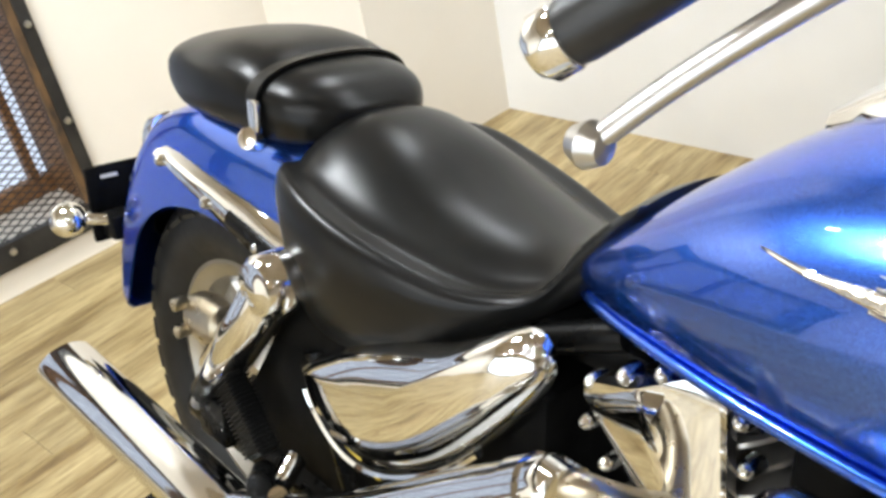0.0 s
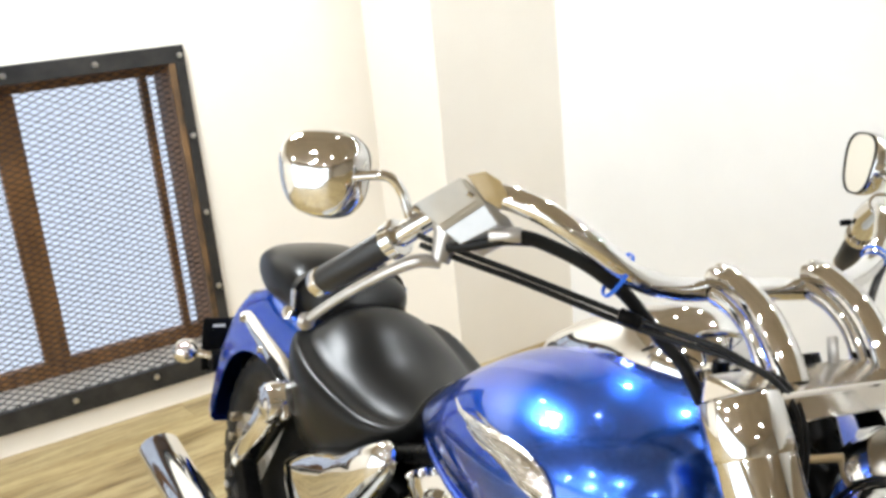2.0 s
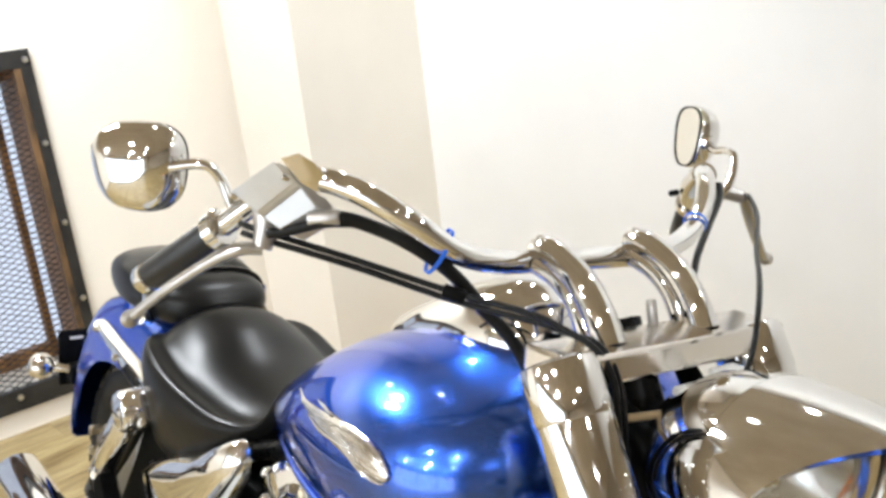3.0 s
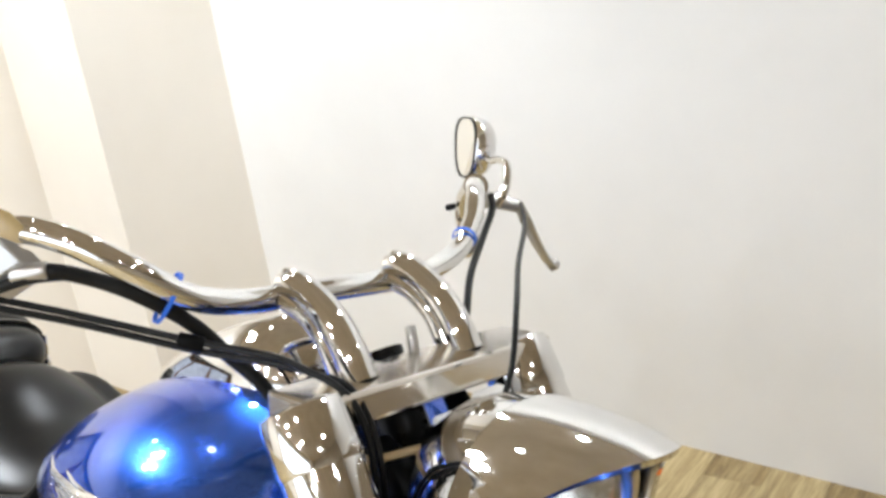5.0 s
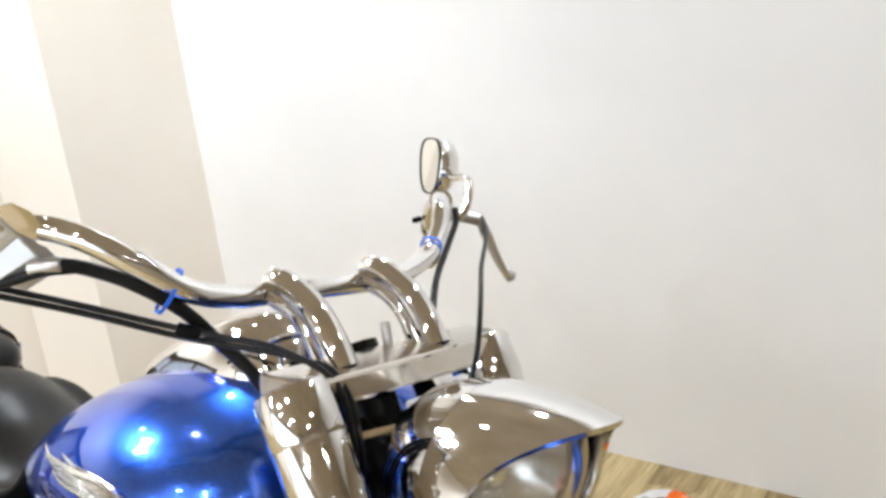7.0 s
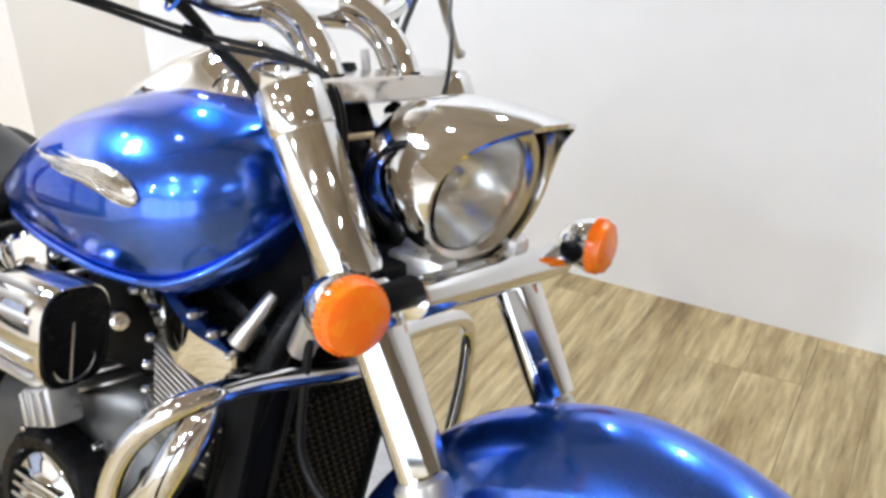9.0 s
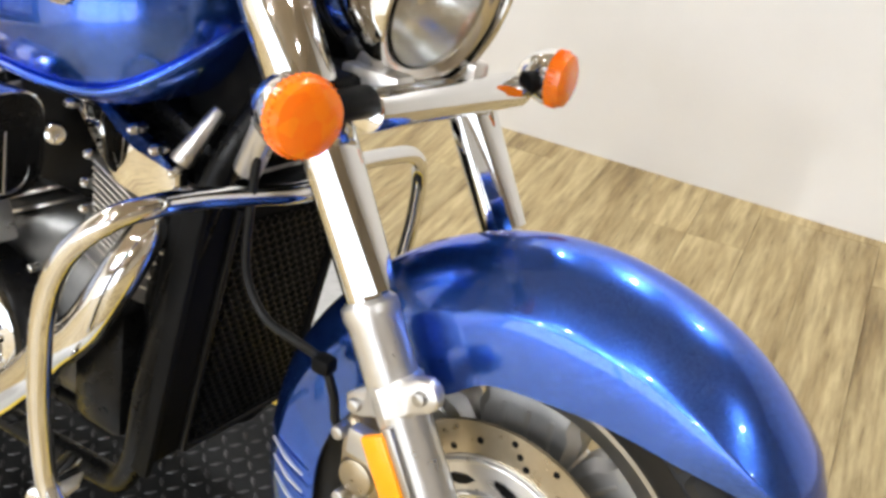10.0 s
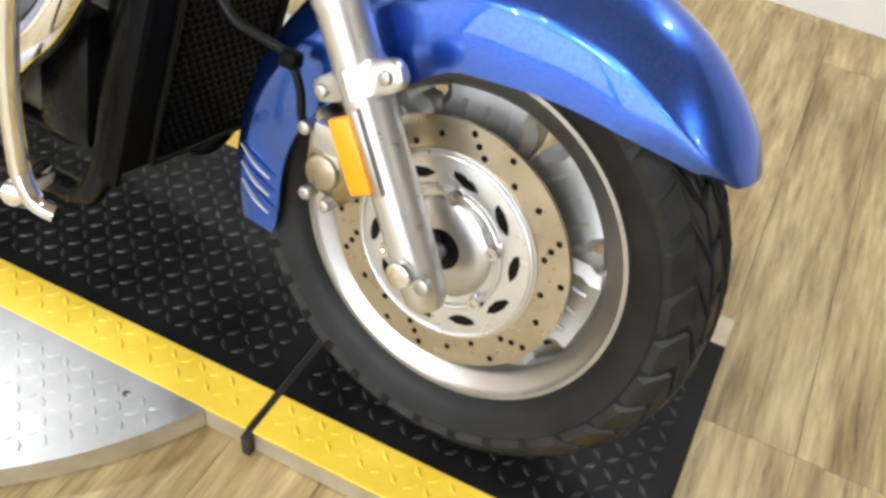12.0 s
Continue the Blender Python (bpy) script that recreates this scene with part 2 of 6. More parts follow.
def skin(bm, rings, closed=False, caps=True):
    """Joins rings of equal count into a surface."""
    vs = [[bm.verts.new(p) for p in r] for r in rings]
    k = len(rings[0])
    pairs = list(zip(vs, vs[1:])) + ([(vs[-1], vs[0])] if closed else [])
    for a, b in pairs:
        for i in range(k):
            j = (i + 1) % k
            bm.faces.new((a[i], a[j], b[j], b[i]))
    if caps and not closed:
        bm.faces.new(list(reversed(vs[0])))
        bm.faces.new(vs[-1])
    return bm


def smooth_path(pts, n=8):
    """Catmull-Rom through the points."""
    p = [Vector(q) for q in pts]
    p = [p[0] * 2 - p[1]] + p + [p[-1] * 2 - p[-2]]
    out = []
    for i in range(1, len(p) - 2):
        a, b, c, d = p[i - 1:i + 3]
        for k in range(n):
            t = k / n
            out.append(0.5 * (2 * b + (c - a) * t + (2 * a - 5 * b + 4 * c - d) * t * t + (3 * b - a - 3 * c + d) * t ** 3))
    return out + [p[-2]]


def tube(pts, r, seg=14, n=8, bm=None, straight=False, up=None, flat=1.0, caps=True):
    """A tube along a smoothed path; r a number or a list of radii, one a point; flat squeezes it along its second axis."""
    bm = bm or bmesh.new()
    path = [Vector(q) for q in pts] if straight else smooth_path(pts, n)
    rs = [r] * len(path) if isinstance(r, (int, float)) else [float(v) for v in np.interp(np.linspace(0, len(r) - 1, len(path)), range(len(r)), r)]
    rings, side = [], None
    for i, q in enumerate(path):
        d = (path[min(i + 1, len(path) - 1)] - path[max(i - 1, 0)]).normalized()
        if side is None:
            ref = Vector(up) if up else (Vector((0, 0, 1)) if abs(d.z) < 0.9 else Vector((1, 0, 0)))
            side = d.cross(ref).normalized()
        side = (side - d * side.dot(d)).normalized()
        other = d.cross(side)
        rings.append([q + rs[i] * (math.cos(a) * side + math.sin(a) * flat * other) for a in np.linspace(0, 2 * math.pi, seg, endpoint=False)])
    return skin(bm, rings, caps=caps)


def rod(a, b, r, r2=None, seg=20, bm=None, bevel=0.0):
    """A straight round bar with softly broken ends."""
    a, b = Vector(a), Vector(b)
    r2 = r if r2 is None else r2
    if not bevel:
        return tube([a, b], [r, r2], seg, bm=bm, straight=True)
    d = (b - a).normalized() * bevel
    return tube([a, a + d * 0.3, a + d, b - d, b - d * 0.3, b], [r - bevel, r - bevel * 0.3, r, r2, r2 - bevel * 0.3, r2 - bevel], seg, bm=bm, straight=True)


def spin(profile, axis_o, axis_d, seg=48, bm=None, closed=False):
    """Turns (along, radius) pairs about an axis."""
    bm = bm or bmesh.new()
    o, d = Vector(axis_o), Vector(axis_d).normalized()
    u = d.cross(Vector((0, 0, 1)) if abs(d.z) < 0.9 else Vector((1, 0, 0))).normalized()
    w = d.cross(u)
    rings = []
    for a in np.linspace(0, 2 * math.pi, seg, endpoint=False):
        rings.append([o + d * s + r * (math.cos(a) * u + math.sin(a) * w) for s, r in profile])
    vs = [[bm.verts.new(p) for p in r] for r in rings]
    k = len(profile)
    for i in range(seg):
        a, b = vs[i], vs[(i + 1) % seg]
        for j in range(k if closed else k - 1):
            jj = (j + 1) % k
            bm.faces.new((a[j], a[jj], b[jj], b[j]))
    return bm


def egg(x, y, z, ry, rz, n=28, power=2.4, drop=0.0):
    """A rounded-square ring across x; drop makes the lower half fuller or flatter."""
    out = []
    for a in np.linspace(0, 2 * math.pi, n, endpoint=False):
        c, s = math.cos(a), math.sin(a)
        p = 2 / power
        zz = rz * math.copysign(abs(s) ** p, s)
        out.append(Vector((x, y + ry * math.copysign(abs(c) ** p, c), z + (zz if s > 0 else zz * (1 - drop)))))
    return out


# ---- room ----
def room():
    wx, wy = -2.49, 2.32
    # window opening in the window wall
    y0, y1, z0, z1 = -1.30, 1.03, 0.15, 1.255
    bm = bmesh.new()
    for lo, hi in (((wx - 0.30, -4.2, 0), (wx, y0, 2.45)), ((wx - 0.30, y1, 0), (wx, wy + 0.2, 2.45)),
                   ((wx - 0.30, y0, 0), (wx, y1, z0)), ((wx - 0.30, y0, z1), (wx, y1, 2.45))):
        box(bm, lo, hi)
    setting("wall_west", bm, WALL_CREAM, "cream-toned wall with a screened window opening", "wall")
    setting("wall_north", boxed((wx, wy, 0), (4.4, wy + 0.2, 2.45)), WALL_WHITE, "white painted wall with faint scuffs", "wall")
    setting("wall_chase", boxed((wx, 1.78, 0), (-1.985, wy, 2.45)), WALL_CREAM, "cream boxed-out chase in the corner of the room", "wall")
    # out of view; closes the room and darkens what the chrome reflects
    setting("wall_east", boxed((4.2, -4.2, 0), (4.4, wy, 2.45)), UNSEEN_TAN, "plain tan wall, out of view, dark to hold reflected light down", "wall")
    bm = bmesh.new()
    for lo, hi in (((wx - 0.30, -4.4, 0), (-2.3, -4.2, 2.45)), ((3.2, -4.4, 0), (4.4, -4.2, 2.45)), ((-2.3, -4.4, 0), (3.2, -4.2, 0.06)), ((-2.3, -4.4, 2.1), (3.2, -4.2, 2.45))):
        box(bm, lo, hi)
    setting("wall_south", bm, WALL_CREAM, "plain cream-toned wall with a wide window", "wall")
    setting("ceiling", boxed((wx - 0.30, -4.4, 2.45), (4.4, wy + 0.2, 2.6)), CEILING, "plain beige ceiling", "ceiling")
    return wx, wy, y0, y1, z0, z1


WX, WY, WY0, WY1, WZ0, WZ1 = room()


def unseen_fixtures():
    """Added fixtures, out of view: a white trim ring round a glowing lens."""
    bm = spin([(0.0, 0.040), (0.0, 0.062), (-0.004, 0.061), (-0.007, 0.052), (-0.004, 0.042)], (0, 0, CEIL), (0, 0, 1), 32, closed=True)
    first = tagged(new("ceiling_light"), "added ceiling lamp fixture, out of view, with a white trim ring", "ceiling light", "recessed ceiling lamps")
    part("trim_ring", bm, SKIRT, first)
    part("lens", spin([(-0.001, 0.0), (-0.002, 0.03), (-0.001, 0.041), (0.0, 0.041)], (0, 0, CEIL), (0, 0, 1), 24), UNSEEN_LENS, first, "added glowing round lens")
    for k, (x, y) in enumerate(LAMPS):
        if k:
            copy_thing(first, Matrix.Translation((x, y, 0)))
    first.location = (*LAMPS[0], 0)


unseen_fixtures()


def window():
    """Steel-framed security screen over a brown wooden window."""
    win = tagged(new("window_1"), "wooden window behind a bolted black expanded-metal screen", "window", "", "structure")
    fx = WX + 0.006
    oy0, oy1, oz0, oz1, w, wb = WY0 - 0.03, WY1 + 0.03, 0.088, 1.297, 0.060, 0.078
    for lo, hi in (((oy0 + 0.036, oz0 + wb), (oy0 + w, oz1 - w)), ((oy1 - w, oz0 + wb), (oy1 - 0.036, oz1 - w))):
        part("wood_strip", boxed((WX + 0.001, *lo), (fx + 0.017, *hi), 0.003), RUSTY_WOOD, win, "brown wooden strip with flaked paint", False)
    for lo, hi in (((oy0, oz1 - w), (oy1, oz1)), ((oy0, oz0), (oy1, oz0 + wb)), ((oy0, oz0 + wb), (oy0 + 0.036, oz1 - w)), ((oy1 - 0.036, oz0 + wb), (oy1, oz1 - w))):
        part("screen_frame", boxed((WX + 0.001, *lo), (fx + 0.02, *hi), 0.002), BLACK_STEEL, win, "black steel angle frame", False)
    fx += 0.02
    rows = [(oy1 - 0.018, 0.137 + 0.2815 * k) for k in range(5)]
    rows += [(oy1 - 0.018 - 0.284 * k, zz) for k in range(1, 9) for zz in (0.137, oz1 - 0.032)]
    for by, bz in rows:
        b = spin([(0, 0.0), (0.004, 0.0), (0.006, 0.005), (0.005, 0.009), (0.002, 0.0105), (0, 0.0105)], (fx, by, bz), (1, 0, 0), 12)
        part("bolt", b, BOLT, win, "zinc bolt head")
    # brown wooden lining and sashes, set back in the wall
    bx0, bx1 = WX - 0.24, WX - 0.19
    part("window_sill", boxed((bx0, WY0, WZ0), (WX - 0.004, WY1, WZ0 + 0.012), 0.003), SKIRT, win, "pale grey painted sill", False)
    zs = WZ0 + 0.013
    for nm, lo, hi in (("lining", (bx0, WY1 - 0.022, zs), (WX - 0.004, WY1, WZ1)), ("lining", (bx0, WY0, zs), (WX - 0.004, WY0 + 0.022, WZ1)),
                       ("lining", (bx0, WY0 + 0.022, WZ1 - 0.022), (WX - 0.004, WY1 - 0.022, WZ1)),
                       ("frame_rail", (bx0, WY0 + 0.022, zs), (bx1, WY1 - 0.022, zs + 0.055)), ("frame_rail", (bx0, WY0 + 0.022, WZ1 - 0.065), (bx1, WY1 - 0.022, WZ1 - 0.022)),
                       ("mullion", (bx0, 0.425, zs + 0.055), (bx1 + 0.015, 0.515, WZ1 - 0.065)), ("mullion", (bx0, -0.42, zs + 0.055), (bx1 + 0.015, -0.33, WZ1 - 0.065)),
                       ("glazing_bar", (bx0, 0.945, zs + 0.055), (bx1, 0.972, WZ1 - 0.065))):
        part(nm, boxed(lo, hi, 0.004), BROWN_WOOD, win, "", False)
    # panes
    for a, b in ((WY0 + 0.022, -0.42), (-0.33, 0.425), (0.515, 0.945), (0.972, WY1 - 0.022)):
        p = part("pane", boxed((bx0 + 0.02, a, WZ0 + 0.068), (bx0 + 0.026, b, WZ1 - 0.065)), GLASS, win, "", False)
        p.visible_shadow = False
    # expanded metal: zigzag strands
    bm = bmesh.new()
    lw, sw, t = 0.046, 0.0215, 0.0016
    mx = WX + 0.004
    ny, nz = int((WY1 - WY0) / lw) + 1, int((WZ1 - WZ0) / sw) + 1
    for k in range(nz):
        zc = WZ0 + k * sw
        for up in (1, -1):
            prev = None
            for i in range(ny * 2 + 1):
                yy = WY1 - i * lw / 2
                if yy < WY0 - 0.01:
                    break
                zz = zc + (up * sw / 2 if i % 2 else 0.0)
                ring = [bm.verts.new((mx + dx, yy, zz + dz)) for dx, dz in ((-t, -t), (t, -t), (t, t), (-t, t))]
                if prev:
                    for q in range(4):
                        bm.faces.new((prev[q], prev[(q + 1) % 4], ring[(q + 1) % 4], ring[q]))
                prev = ring
    me = bpy.data.meshes.new("expanded_metal")
    bm.to_mesh(me)
    bm.free()
    me.materials.append(MESH_STEEL)
    ob = new("expanded_metal", me)
    ob.parent = win
    tagged(ob, "dark expanded-metal mesh", "", "", "stuff")
    glow = bpy.data.materials.new("daylight_backdrop")
    glow.use_nodes = True
    g = glow.node_tree.nodes["Principled BSDF"]
    g.inputs["Base Color"].default_value = (0, 0, 0, 1)
    g.inputs["Emission Color"].default_value = (0.72, 0.81, 1.0, 1)
    g.inputs["Emission Strength"].default_value = 1.15
    win2 = tagged(new("window_2"), "wide shop window with slim dark mullions", "window", "", "structure")
    for x in (-2.3, -0.48, 1.34, 3.14):
        part("mullion", boxed((x, -4.36, 0.06), (x + 0.06, -4.28, 2.1), 0.003), BLACK_STEEL, win2, "", False)
    for z in (0.06, 2.04):
        part("frame_rail", boxed((-2.24, -4.35, z), (3.14, -4.29, z + 0.06), 0.003), BLACK_STEEL, win2, "", False)
    shop = bpy.data.materials.new("street_daylight")
    shop.use_nodes = True
    g2 = shop.node_tree.nodes["Principled BSDF"]
    g2.inputs["Base Color"].default_value = (0, 0, 0, 1)
    g2.inputs["Emission Color"].default_value = (0.84, 0.92, 1.0, 1)
    g2.inputs["Emission Strength"].default_value = 3.1
    setting("backdrop_street", boxed((-3.6, -5.3, -0.3), (4.6, -5.2, 3.0)), shop, "pale daylight outside the shop window", "backdrop")
    setting("backdrop", boxed((WX - 0.6, WY0 - 0.5, WZ0 - 0.4), (WX - 0.55, WY1 + 0.5, WZ1 + 0.4)), glow, "pale bluish daylight outside the window", "backdrop")


window()


# ---- turntable and platform ----
PLAT_YAW = radians(3.5)
PM = Matrix.Translation((0.0, 0.0, 0.0)) @ Matrix.Rotation(PLAT_YAW, 4, "Z")


def lozenges(bm, inside, z, pitch=0.026, length=0.0245, width=0.0085, height=0.0020, turn=0.0):
    """Raised tread bars, alternately crossed, wherever inside(x, y) holds."""
    for i in range(-68, 50):
        for j in range(-6, 66):
            x, y = i * pitch, j * pitch
            if not inside(x, y):
                continue
            a = turn + (radians(45) if (i + j) % 2 else radians(-45))
            c, s = math.cos(a), math.sin(a)
            base = [(-length / 2, 0), (0, -width / 2), (length / 2, 0), (0, width / 2)]
            lo = [bm.verts.new((x + c * u - s * v, y + s * u + c * v, z - 0.0002)) for u, v in base]
            hi = [bm.verts.new((x + 0.6 * (c * u - s * v), y + 0.6 * (s * u + c * v), z + height)) for u, v in base]
            bm.faces.new(hi)
            for q in range(4):
                bm.faces.new((lo[q], lo[(q + 1) % 4], hi[(q + 1) % 4], hi[q]))
    return bm


def platform():
    """Long tread-plate runway across a round turntable."""
    lift = tagged(new("display_turntable"), "low round turntable with a black and yellow tread-plate runway", "turntable")
    lift.matrix_world = PM
    y0, y1, x0, x1, z = 0.410, 1.0, -1.315, 1.055, 0.05
    sx = 0.487  # a seam across the runway
    for a, b, far in ((x0, sx - 0.006, sx - 0.006), (sx + 0.006, x1, x1 - 0.05)):
        part("runway_base", boxed((a, y0 + 0.002, 0.002), (b, y1 - 0.002, z - 0.005), 0.001), EDGE_STEEL, lift, "tan board under the runway plate", False)
        part("runway_plate", boxed((a, y0 + 0.075, z - 0.0048), (b, y1 - 0.075, z), 0.0015), PLATE_BLACK, lift, "black tread plate", False)
        part("edge_strip", boxed((a, y0, z - 0.0048), (b, y0 + 0.075, z), 0.0015), PLATE_YELLOW, lift, "yellow tread-plate edge", False)
        part("edge_strip", boxed((a, y1 - 0.075, z - 0.0048), (far, y1, z), 0.0015), PLATE_YELLOW, lift, "yellow tread-plate edge", False)
    # black bar added in the gap to make the slot read dark
    part("slot_fill", boxed((sx - 0.006, y0 - 0.012, 0.004), (sx + 0.006, y1, z - 0.006)), BLACK_STEEL, lift, "black bar standing in for the dark slot across the runway", False)
    part("runway_tread", lozenges(bmesh.new(), lambda x, y: x0 + 0.02 < x < x1 - 0.02 and abs(x - sx) > 0.02 and y0 + 0.09 < y < y1 - 0.09, z), PLATE_WORN_GLINT, lift, "", False)["kind"] = "stuff"
    part("edge_tread", lozenges(bmesh.new(), lambda x, y: x0 + 0.02 < x < x1 - 0.02 and abs(x - sx) > 0.02 and (y0 + 0.012 < y < y0 + 0.064 or (y1 - 0.064 < y < y1 - 0.012 and x < x1 - 0.07)), z), PLATE_YELLOW, lift, "", False)["kind"] = "stuff"
    cx, cy, r = -0.20, 0.72, 0.685

    def arc(sign):
        edge = y0 if sign < 0 else y1
        half = math.sqrt(r * r - (edge - cy) ** 2)
        a0 = math.atan2(edge - cy, half)
        a1 = math.atan2(edge - cy, -half)
        if sign < 0:
            a1 -= 2 * math.pi if a1 > a0 else 0
        return [(cx + r * math.cos(a), cy + r * math.sin(a)) for a in np.linspace(a0, a1, 40)]

    for sign in (-1, 1):
        pts = arc(sign)
        bm = bmesh.new()
        skin(bm, [[Vector((x, y, h)) for x, y in pts] for h in (0.046, 0.0488)])
        part("turntable_wing", bm, PLATE_GREY, lift, "galvanised tread-plate wing", False)
        bm = bmesh.new()
        skin(bm, [[Vector((cx + (x - cx) * 0.997, cy + (y - cy) * 0.997, h)) for x, y in pts] for h in (0.006, 0.046)])
        part("wing_edge", bm, EDGE_STEEL, lift, "worn steel edge", False)
    part("wing_tread", lozenges(bmesh.new(), lambda x, y: (x - cx) ** 2 + (y - cy) ** 2 < (r - 0.02) ** 2 and (y < y0 - 0.02 or y > y1 + 0.02), 0.0488, 0.0235, 0.022, 0.0075, 0.0016), PLATE_GREY, lift, "", False)["kind"] = "stuff"
    for bx, by in ((0.30, 0.375), (0.02, 0.36), (0.12, 0.25), (-0.25, 0.30)):
        part("screw", spin([(0, 0), (0.0, 0.006), (0.0015, 0.005), (0.0012, 0.002), (0.0002, 0.0)], (bx, by, 0.0488), (0, 0, 1), 10), BLACK_STEEL, lift)


platform()


# ---- motorcycle ----
BIKE = tagged(new("motorcycle"), "blue and chrome cruiser motorcycle leaning on the runway", "motorcycle")
BIKE.matrix_world = pose(0, 0.627, 0.05, 0, 0, -1.8) @ pose(0, 0, 0, -12.7)
RAKE, STEER = 32.0, -2.0
NECK = Matrix.Translation((0.80, 0, 0)) @ Matrix.Rotation(radians(STEER), 4, Vector((-math.sin(radians(RAKE)), 0, math.cos(radians(RAKE))))) @ Matrix.Translation((-0.80, 0, 0))


def body(name, bm, mat, parent=None, label="", smooth=True, angle=40):
    return part(name, bm, mat, parent or BIKE, label, smooth, angle)


def front(name, bm, mat, parent=None, label="", smooth=True, angle=40):
    """A part that turns with the handlebar."""
    bmesh.ops.transform(bm, matrix=NECK, verts=bm.verts)
    return part(name, bm, mat, parent or BIKE, label, smooth, angle)


def pillow(rings, bm=None):
    return skin(bm or bmesh.new(), rings)


def tank_ring(x, ry, zt, zb, zw, n=10):
    """Half-round above, straighter below, flat underneath."""
    pts = []
    for k in range(n + 1):
        a = math.pi / 2 * k / n
        pts.append((ry * math.cos(a) ** 0.92, zw + (zt - zw) * math.sin(a) ** 0.92))
    right = [Vector((x, -y, z)) for y, z in pts]
    left = [Vector((x, y, z)) for y, z in reversed(pts[:-1])]
    low = []
    for k in range(1, n + 1):
        a = math.pi / 2 * k / n
        low.append((ry * (0.66 + 0.34 * math.cos(a)), zw - (zw - zb) * math.sin(a)))
    return right + left + [Vector((x, y, z)) for y, z in low] + [Vector((x, -y, z)) for y, z in reversed(low)]


TANK = [(-0.392, 0.040, 0.746, 0.722, 0.734), (-0.365, 0.084, 0.767, 0.718, 0.745), (-0.31, 0.124, 0.806, 0.716, 0.765), (-0.25, 0.153, 0.851, 0.715, 0.784), (-0.19, 0.177, 0.891, 0.714, 0.80), (-0.12, 0.199, 0.924, 0.713, 0.813),
        (-0.01, 0.224, 0.955, 0.713, 0.828), (0.08, 0.230, 0.961, 0.715, 0.837), (0.14, 0.221, 0.953, 0.727, 0.842), (0.183, 0.199, 0.942, 0.752, 0.848), (0.213, 0.164, 0.925, 0.786, 0.852), (0.232, 0.115, 0.903, 0.822, 0.856), (0.240, 0.055, 0.882, 0.848, 0.858)]


def spaced(rows, n):
    """Smoothly resampled rows of numbers."""
    pts = [Vector(r[:3]) for r in rows], [Vector((r[0], *r[3:5])) if len(r) > 4 else Vector((r[0], r[3] if len(r) > 3 else 0, 0)) for r in rows]
    a, b = smooth_path(pts[0], n), smooth_path(pts[1], n)
    return [(p.x, p.y, p.z, q.y, q.z) for p, q in zip(a, b)]


